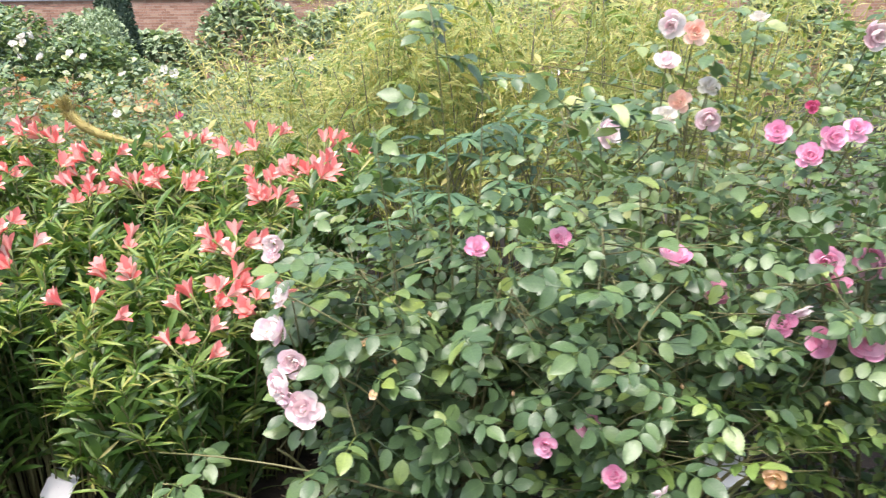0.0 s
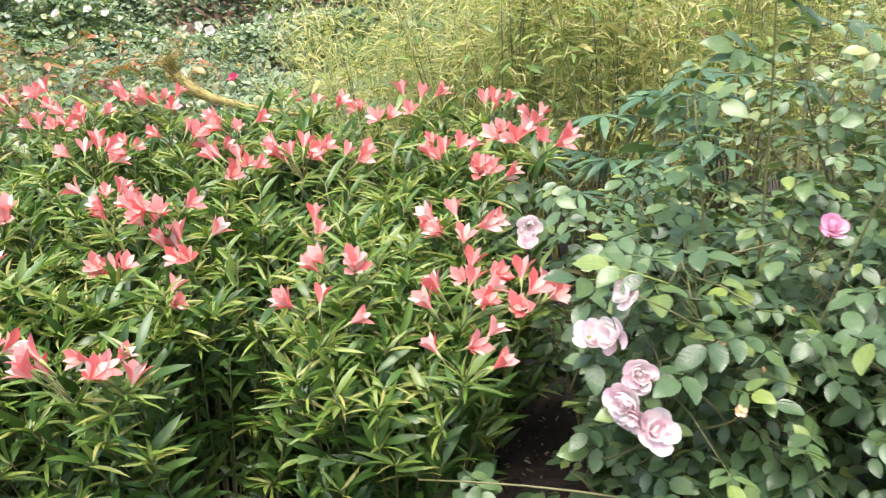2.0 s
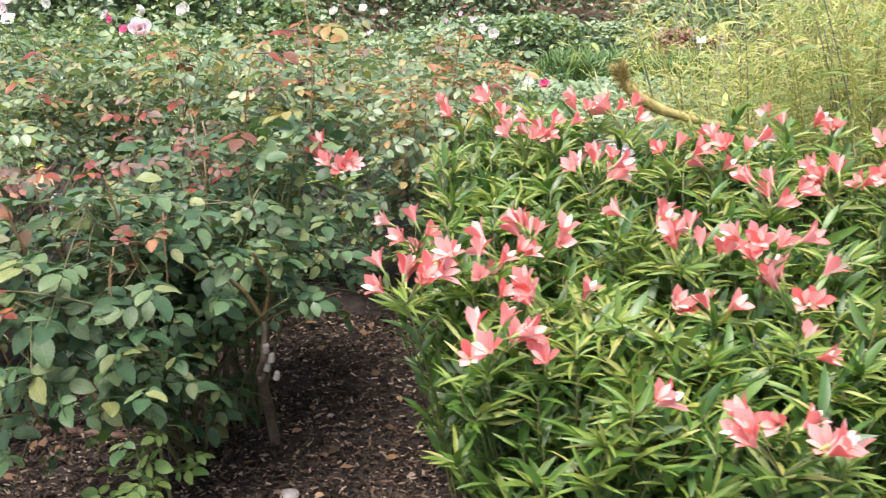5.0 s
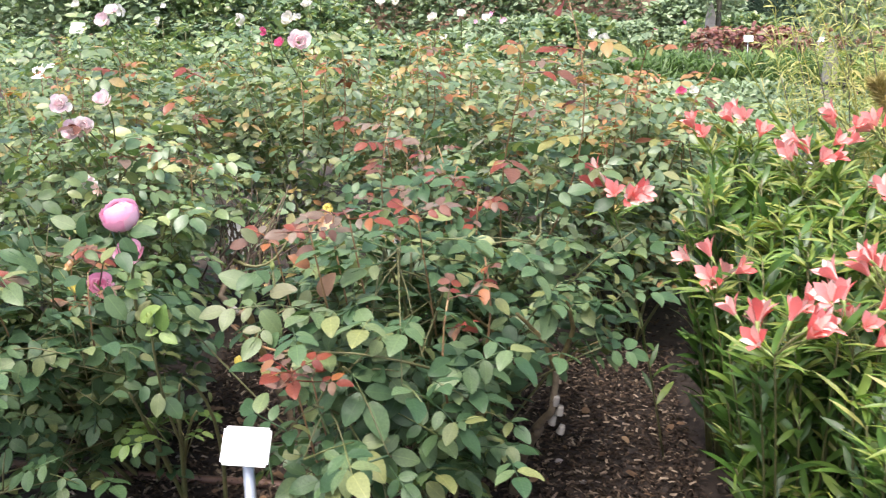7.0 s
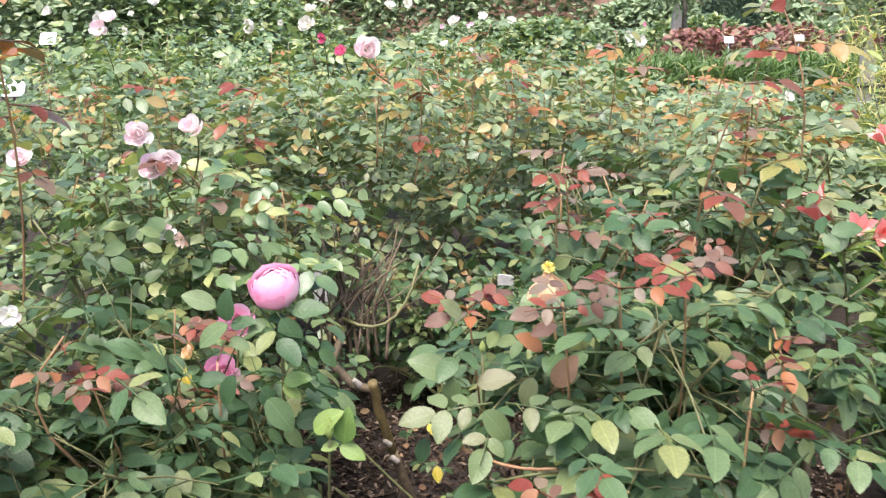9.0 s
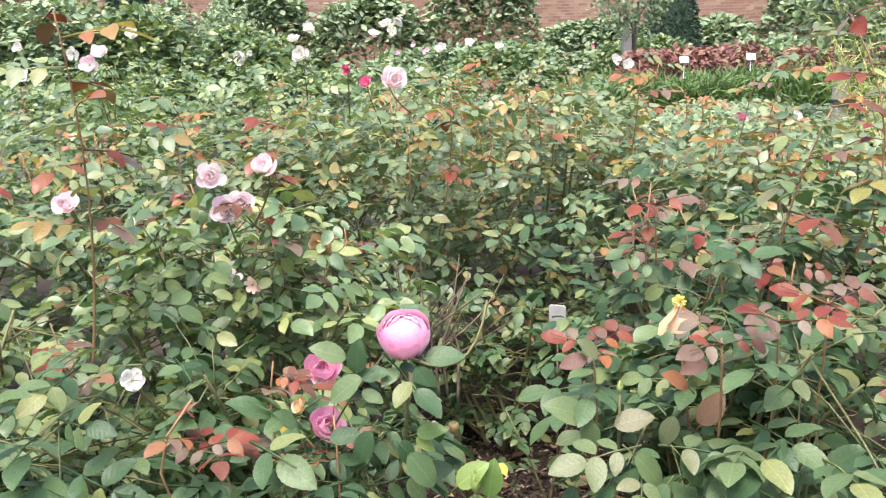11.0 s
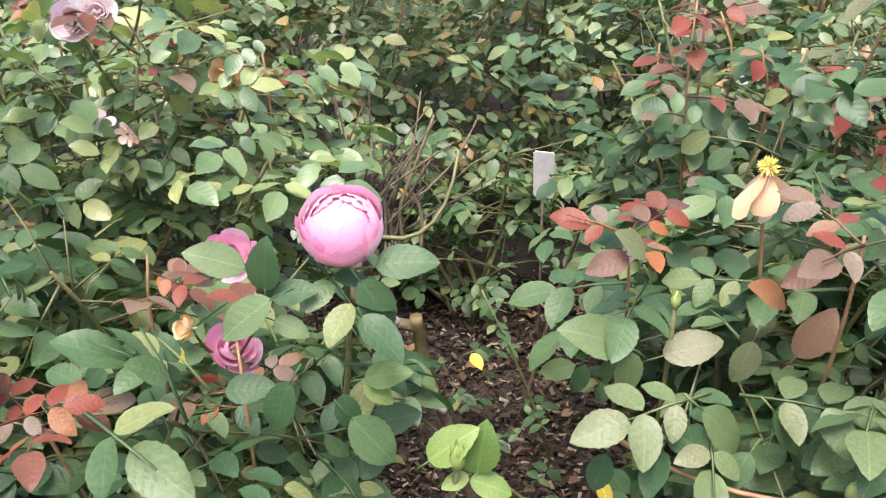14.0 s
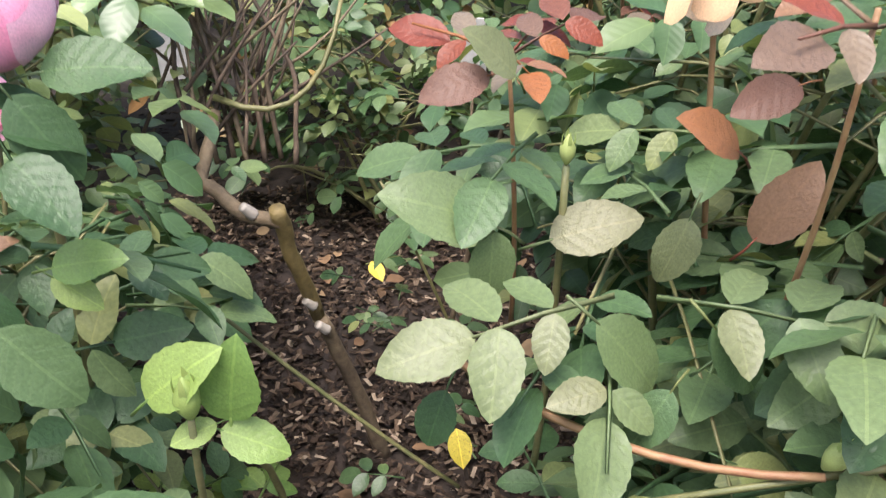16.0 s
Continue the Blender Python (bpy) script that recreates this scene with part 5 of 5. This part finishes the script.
# the bent foxtail spike
fox = thing("foxtail_spike", (-0.55, 3.52, ground_z(-0.55, 3.52)), "bent tan foxtail seed spike on a thin stem", "seed head")
add_stalk(fox, (-0.55, 3.52, 0.1), (-0.5, 3.5, 0.9), (-0.62, 3.48, 1.04), 0.003, 0.003, STRAW, "stem", 12)
spine = np.array(((-0.62, 3.48, 1.04), (-0.75, 3.48, 1.06), (-0.88, 3.48, 1.08), (-0.99, 3.48, 1.11), (-1.06, 3.48, 1.145), (-1.105, 3.48, 1.185), (-1.125, 3.48, 1.225)))
v, f = tube(spine, (0.004, 0.008, 0.012, 0.017, 0.020, 0.018, 0.008), 8)
spike = child("spike", mesh_of("spike", v - np.array(fox.location), f, [SPIKE]), fox)
rng = np.random.default_rng(77)
v, f = tube(spine[-3:] + (0, -0.004, 0.004), (0.012, 0.012, 0.006), 8)
child("spike_tip", mesh_of("spike_tip", v - np.array(fox.location), f, [WOOD]), fox, None, "brown withered tip")
t = 5.99 * rng.uniform(0, 1, 1600) ** 0.7
j = t.astype(int)
q = spine[j] * (1 - t + j)[:, None] + spine[j + 1] * (t - j)[:, None]
axis = unit(spine[j + 1] - spine[j])
d = unit(np.cross(axis, rng.normal(0, 1, q.shape))) + axis * 1.5
pile = Pile()
pile.add_grid(place_blades(NEEDLE[0], q, d, rng.normal(0, 1, q.shape), 0.022 + 0.005 * t, 1.2), NEEDLE[1], NEEDLE[0])
child("bristles", pile.mesh("bristles", SPIKE, fox.location), fox, None, "", "stuff")


# ---- low spreading shrubs, grass and far beds ----
def mound_plant(name, label, category, cx, cy, rx, ry, z0, z1, n, size, mat, seed, tpl=ROSE_FAR, up=0.2, group=""):
    """A leafy mound: thin branches and leaf clumps over an uneven dome."""
    rng = np.random.default_rng(seed)
    o = (cx, cy, ground_z(cx, cy))
    plant = thing(name, o, label, category, group)
    a, r = rng.uniform(0, 6.28, n), np.sqrt(rng.uniform(0, 1, n))
    x, y = cx + rx * r * np.cos(a), cy + ry * r * np.sin(a)
    h = np.array([noise.noise((px * 2.2, py * 2.2, seed)) for px, py in zip(x, y)])
    top = z0 + (z1 - z0) * np.sqrt(np.maximum(0.02, 1 - r ** 4)) * (1 + 0.16 * h)
    z = top - np.abs(rng.normal(0, 0.16, n)) * (z1 - o[2]) * (0.6 + r)
    z = np.maximum(z, o[2] + 0.05)
    P = np.stack([x, y, z], 1)
    D = rng.normal(0, 1, (n, 3)) * (1, 1, 0.5) + (0, 0, up)
    pile = Pile()
    pile.add_grid(place_blades(tpl[0], P, D, rng.normal(0, 0.4, (n, 3)) + (0, -0.3, 1), size * rng.uniform(0.6, 1.2, n)), tpl[1], tpl[0])
    child("foliage", pile.mesh("foliage", mat, o), plant, None, "", "stuff")
    for i in range(9):
        k = int(rng.integers(n))
        add_stalk(plant, (cx + rng.normal(0, 0.05), cy + rng.normal(0, 0.05), o[2] - 0.03), (cx, cy, P[k][2] * 0.6), P[k], 0.009, 0.003, BARK, "branch", 6)
    return plant


low = []
for i, (x, y, rx, ry, z) in enumerate(((-1.1, 5.3, 0.6, 0.55, 0.92), (-0.3, 6.0, 0.7, 0.6, 0.95), (-1.3, 6.4, 0.7, 0.6, 0.97), (-0.6, 7.3, 0.9, 0.6, 0.98), (0.6, 7.0, 0.8, 0.6, 0.98))):
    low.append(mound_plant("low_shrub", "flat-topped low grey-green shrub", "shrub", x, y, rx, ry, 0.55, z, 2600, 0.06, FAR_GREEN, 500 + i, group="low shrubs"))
bloom_list(low[0], ((-1.405, 5.3, 1.06),), "crimson", 0.05, 0.7, 99, 2)
for i in range(7):
    mound_plant("grass_tussock", "bright green grass tussock", "grass", -1.2 + 0.55 * i, 9.6 + 0.3 * (i % 2), 0.4, 0.35, 0.7, 1.0, 1300, 0.22, GRASS, 520 + i, NEEDLE, 1.4, "grass tussocks")
for i in range(5):
    mound_plant("purple_shrub", "low shrub with purple leaves", "shrub", 0.4 + 0.75 * i, 13 + 0.5 * (i % 3), 0.6, 0.5, 0.8, 1.3, 900, 0.10, FAR_PURPLE, 540 + i, group="purple shrubs")
rng = np.random.default_rng(560)
for i in range(26):
    x = -14 + 0.95 * i + rng.normal(0, 0.2)
    y = rng.uniform(10, 14.5) if x < -1.5 or x > 4 else rng.uniform(16, 18)
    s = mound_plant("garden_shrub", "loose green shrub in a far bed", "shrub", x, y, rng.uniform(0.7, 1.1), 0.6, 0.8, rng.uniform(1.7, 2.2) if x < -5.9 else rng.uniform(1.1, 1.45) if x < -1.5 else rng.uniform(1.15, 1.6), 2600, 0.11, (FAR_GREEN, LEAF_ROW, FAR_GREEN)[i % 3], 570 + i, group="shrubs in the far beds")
    if i % 3 == 0:
        bloom_list(s, [(x + rng.uniform(-0.6, 0.6), y - 0.5 + rng.uniform(-0.1, 0.1), rng.uniform(1.1, 1.5)) for k in range(5)], ("white", "pink", "crimson")[i // 3 % 3], 0.08, 0.8, 600 + i, 0, stalk=False)
for i, (x, y, h) in enumerate(((-6.4, 9.7, 1.95), (-5.6, 10.0, 1.8), (-7.3, 9.8, 2.0), (-4.7, 10.6, 1.62))):
    mound_plant("garden_shrub", "tall loose green shrub in a far bed", "shrub", x, y, 0.75, 0.6, 0.8, h, 2600, 0.10, (FAR_GREEN, LEAF_ROW)[i % 2], 680 + i, group="shrubs in the far beds")
for i in range(16):
    x = -20 + 2.7 * i
    mound_plant("border_shrub", "dense green shrub before the brick wall", "shrub", x, 22.2 + 0.5 * (i % 2), 1.5, 0.8, 0.9, ((2.6, 3.3, 2.9)[i % 3] if x < -13 or -7 < x < 0 else (1.7, 2.0, 1.8)[i % 3] if x < -7.5 else (2.2, 2.8, 2.0)[i % 3]) if abs(x - 3.4) > 2.9 else 1.9, 3200, 0.2, FAR_GREEN, 700 + i, group="shrubs along the wall")


def yew(x, y, w, h, seed):
    rng = np.random.default_rng(seed)
    o = (x, y, ground_z(x, y))
    tree = thing("clipped_yew", o, "clipped dark green yew obelisk", "yew", "clipped yews")
    pts = [(0, 0, 0.45), (0, 0, 0.6), (0, 0, h * 0.6), (0, 0, h)]
    v, f = tube(pts, (w * 0.4, w * 0.46, w * 0.3, 0.06), 14)
    child("core", mesh_of("core", v, f, [YEW_LEAF]), tree)
    v, f = tube([(0, 0, -0.1), (0.02, 0, 0.5)], (0.11, 0.09), 8)
    child("trunk", mesh_of("trunk", v, f, [BARK]), tree)
    n = 5200
    t, a = rng.uniform(0, 1, n) ** 1.3, rng.uniform(0, 6.28, n)
    z = 0.5 + (h - 0.5) * t
    r = w * 0.5 * (1 - 0.86 * t ** 1.3) * (1 + 0.05 * rng.normal(0, 1, n))
    P = np.stack([r * np.cos(a), r * np.sin(a), z], 1)
    D = np.stack([np.cos(a), np.sin(a), rng.uniform(-0.2, 1.0, n)], 1) + rng.normal(0, 0.5, (n, 3))
    pile = Pile()
    pile.add_grid(place_blades(ROSE_FAR[0], P, D, rng.normal(0, 1, (n, 3)), np.full(n, 0.09), 0.7), ROSE_FAR[1], ROSE_FAR[0])
    child("foliage", pile.mesh("foliage", YEW_LEAF), tree, None, "", "stuff")


yew(2.45, 19.0, 1.15, 3.6, 1)
yew(-8.4, 19.0, 1.15, 3.6, 3)


def staked_tree(x, y, top, crown, seed, w=0.07, stake=True):
    """A young standard tree tied to a pointed stake."""
    rng = np.random.default_rng(seed)
    g = ground_z(x, y)
    tree = thing("standard_tree", (x + 0.12, y + 0.05, g), "young standard tree with a loose pale green crown", "tree", "staked trees")
    v, f = tube(bezier((0, 0, -0.05), (0.03, 0, top * 0.5), (0.0, 0, top + 0.15), 8), np.linspace(0.03, 0.02, 8) * w / 0.07, 7)
    child("trunk", mesh_of("trunk", v, f, [BARK]), tree)
    for i in range(7):
        a = rng.uniform(0, 6.28)
        v, f = tube(bezier((0, 0, top - 0.05 + 0.02 * i), (0.1 * math.cos(a), 0.1 * math.sin(a), top + 0.2), (crown * 0.8 * math.cos(a), crown * 0.8 * math.sin(a), top + crown * rng.uniform(0.3, 1.4)), 5), np.linspace(0.014, 0.005, 5), 5)
        child("limb", mesh_of("limb", v, f, [BARK]), tree)
    n = 1500
    q = unit(rng.normal(0, 1, (n, 3))) * (rng.uniform(0.25, 1, n) ** 0.5)[:, None] * crown
    q *= (1 + 0.25 * np.array([noise.noise(Vector(p) * (2.0 / crown)) for p in q]))[:, None]
    P = q + (0, 0, top + crown * 0.75)
    pile = Pile()
    pile.add_grid(place_blades(ROSE_FAR[0], P, rng.normal(0, 1, (n, 3)) - (0, 0, 0.5), rng.normal(0, 0.5, (n, 3)) + (0, -0.3, 1), crown * 0.14 * rng.uniform(0.6, 1.2, n)), ROSE_FAR[1], ROSE_FAR[0])
    child("foliage", pile.mesh("foliage", FAR_GREEN), tree, None, "", "stuff")
    if not stake:
        return
    st = thing("tree_stake", (x, y, g), "weathered pointed wooden tree stake", "stake", "tree stakes")
    bm = bmesh.new()
    bmesh.ops.create_cube(bm, size=1)
    for q in bm.verts:
        q.co = Vector((q.co.x * w, q.co.y * w, (q.co.z + 0.5) * (top - g)))
    up = max(bm.faces, key=lambda k: k.calc_center_median().z)
    res = bmesh.ops.extrude_face_region(bm, geom=[up])
    for q in [e for e in res["geom"] if isinstance(e, bmesh.types.BMVert)]:
        q.co = Vector((q.co.x * 0.15, q.co.y * 0.15, q.co.z + w * 1.6))
    bmesh.ops.bevel(bm, geom=list(bm.edges), offset=w * 0.06, segments=1, affect="EDGES")
    me = bpy.data.meshes.new("post")
    bm.to_mesh(me)
    me.materials.append(STAKE_WOOD)
    child("post", me, st)
    v, f = tube([(0.06 + 0.1 * math.cos(a), 0.1 * math.sin(a) * 0.8, top - g - 2.2 * w) for a in np.linspace(0, 6.28, 15)], w * 0.22, 5)
    child("tie", mesh_of("tie", v, f, [RUBBER]), st)


staked_tree(0.45, 14.8, 1.46, 0.62, 1, 0.13)
staked_tree(-0.29, 6.58, 1.18, 0.42, 2, 0.075)
staked_tree(-5.15, 11.5, 1.22, 0.36, 3, 0.1, False)


# ---- brick wall ----
def brick_wall(y, x0, x1, z0, z1):
    wall = thing("brick_wall", ((x0 + x1) / 2, y, z0), "old red brick garden wall with slate coping", "wall", "", "structure")
    o = np.array(wall.location)
    bx = lambda a, b: (np.array([(x, yy, z) for z in (a[2], b[2]) for yy in (a[1], b[1]) for x in (a[0], b[0])]), [(0, 1, 3, 2), (4, 6, 7, 5), (0, 4, 5, 1), (2, 3, 7, 6), (0, 2, 6, 4), (1, 5, 7, 3)])
    v, f = bx((x0, y, z0 - 0.3), (x1, y + 0.33, z1))
    child("mortar_core", mesh_of("mortar_core", v - o, f, [MORTAR], smooth=False), wall)
    one = mesh_of("brick", bx((0, -0.012, 0), (0.215, 0.02, 0.065))[0], f, [BRICK], smooth=False)
    pile = Pile()
    rng = np.random.default_rng(3)
    made = 0
    r = 0
    z = z1 - 0.075
    while z > z0:
        x = x0 + (0.1125 if r % 2 else 0)
        while x < x1 - 0.22:
            if made < 300 and 0.4 < x < 5.2 and z > z1 - 1.1:
                child("brick", one, wall, Matrix.Translation(Vector((x, y + rng.uniform(-0.003, 0.003), z)) - wall.location))
                made += 1
            else:
                pile.add(*bx((x, y - 0.012 + rng.uniform(-0.003, 0.003), z), (x + 0.215, y + 0.02, z + 0.065)))
            x += 0.225
        r += 1
        z -= 0.075
    child("brickwork", pile.mesh("brickwork", BRICK, o, False), wall, None, "", "stuff")
    x = x0
    while x < x1 - 0.1:
        v, f = bx((x, y - 0.07, z1 + 0.002), (min(x + 0.594, x1), y + 0.4, z1 + 0.07))
        child("coping_stone", mesh_of("coping_stone", v - o, f, [SLATE], smooth=False), wall)
        x += 0.6


# ---- labels, pipe and small things on the soil ----
def plant_label(x, y, z, w, h, plate, label, tilt=35, turn=0, post=True, bars=0, peg=False):
    g = ground_z(x, y)
    sign = thing("plant_label", (x, y, g), label, "label", "plant labels")
    bm = bmesh.new()
    bmesh.ops.create_cube(bm, size=1)
    for q in bm.verts:
        q.co = Vector((q.co.x * w, q.co.y * 0.004, q.co.z * h))
    bmesh.ops.bevel(bm, geom=[e for e in bm.edges if abs(e.verts[0].co.y - e.verts[1].co.y) > 0.003], offset=min(w, h) * 0.07, segments=2, affect="EDGES")
    me = bpy.data.meshes.new("plate")
    bm.to_mesh(me)
    me.materials.append(plate)
    m = pose(0, 0, z - g, -tilt, 0, turn)
    child("plate", me, sign, m)
    for i in range(bars):
        v = np.array([(a * w * (0.36 - 0.07 * (i % 2)), -0.0045, h * (0.25 - 0.22 * i) + b * h * 0.05) for a, b in ((-1, -1), (1, -1), (1, 1), (-1, 1))])
        v = np.concatenate([v, v + (0, 0.002, 0)])
        child("lettering", mesh_of("lettering", v, [(0, 1, 2, 3), (7, 6, 5, 4), (0, 4, 5, 1), (1, 5, 6, 2), (2, 6, 7, 3), (3, 7, 4, 0)], [INK], smooth=False), sign, m)
    if post:
        v, f = tube([(0, 0.008, -0.1), (0, 0.008, (z - g) * 0.5), (0, 0.006, z - g)], 0.003 if peg else 0.011 if z < 0.8 else 0.006, 8)
        child("post", mesh_of("post", v, f, [WOOD if peg else ALU]), sign)


plant_label(-2.638, 2.19, 0.64, 0.092, 0.072, PLATE, "blank white plant label on a grey metal post")
plant_label(1.23, 2.12, 0.42, 0.10, 0.075, PLATE, "white plant label under rose leaves", 40, 15)
plant_label(-0.69, 2.44, 0.12, 0.105, 0.085, PLATE, "white plant label low among the leaves", 50, -10)
plant_label(-1.085, 4.30, 0.86, 0.18, 0.10, PLATE_DARK, "dark plant label with small grey lettering", 35, 0, True, 3)
plant_label(0.3, 11.5, 1.19, 0.11, 0.08, PLATE, "white plant label in a far bed", 20)
plant_label(1.1, 11.5, 1.2, 0.11, 0.08, PLATE, "white plant label in a far bed", 20)
plant_label(-5.26, 6.5, 1.34, 0.10, 0.08, PLATE, "white plant label among far roses", 30, peg=True)
plant_label(-5.42, 6.3, 1.06, 0.16, 0.11, PLATE, "white plant label among far roses", 30, peg=True)
plant_label(-3.12, 3.5, 0.69, 0.05, 0.11, TAG, "weathered white tag beside old rose wood", 10, 20, peg=True)
plant_label(-2.593, 3.54, 0.66, 0.048, 0.11, TAG, "weathered white tag beside old rose wood", -5, -25, peg=True)

hose = thing("edging_pipe", (-3.6, 3.02, ground_z(0, 3.02)), "thin brown irrigation pipe lying on the soil", "pipe")
xs = np.linspace(-5.2, -2.62, 26)
v, f = tube([(x, 3.02 - 0.06 * (x + 3.6) / 1.2 + 0.01 * math.sin(4 * x), ground_z(x, 3.0) + 0.016) for x in xs], 0.013, 8)
child("pipe", mesh_of("pipe", v - np.array(hose.location), f, [PIPE]), hose)


def pebble(x, y, s, seed, mat=STONE, name="pebble", label="rough grey stone lying on the soil"):
    bm = bmesh.new()
    bmesh.ops.create_icosphere(bm, subdivisions=2, radius=1)
    for q in bm.verts:
        q.co *= 1 + 0.3 * noise.noise(q.co * 1.3 + Vector((seed, 0, 0)))
        q.co = Vector((q.co.x * s, q.co.y * s * 0.8, q.co.z * s * 0.55))
    me = bpy.data.meshes.new(name)
    bm.to_mesh(me)
    me.materials.append(mat)
    ob = new(name, me)
    ob.location = (x, y, ground_z(x, y) + 0.012 + s * 0.3)
    tagged(ob, label, "stone", "stones on the soil")


pebble(-2.026, 2.761, 0.03, 1)
for i, (x, y, s) in enumerate(((-2.02, 3.2, 0.012), (-3.03, 3.03, 0.012), (-1.95, 3.1, 0.011), (-2.2, 2.85, 0.01), (-3.2, 3.1, 0.012))):
    pebble(x, y, s, 5 + i)
rng = np.random.default_rng(66)
pile = Pile()
n = 170
P = np.stack([rng.uniform(-4.0, -1.6, n), rng.uniform(2.5, 4.3, n), np.zeros(n)], 1)
P[:, 2] = [ground_z(x, y) + 0.03 for x, y in P[:, :2]]
a = rng.uniform(0, 6.28, n)
pile.add_grid(place_blades(ROSE_BLADE[0], P, np.stack([np.cos(a), np.sin(a), rng.normal(0, 0.2, n)], 1), rng.normal(0, 0.3, (n, 3)) + (0, 0, 1), rng.uniform(0.025, 0.05, n)), ROSE_BLADE[1], ROSE_BLADE[0])
tagged(new("fallen_leaves", pile.mesh("fallen_leaves", FALLEN)), "dry brown fallen rose leaves on the soil", "leaves", "", "stuff")
brick_wall(24.0, -22, 20, 0.18, 2.95)
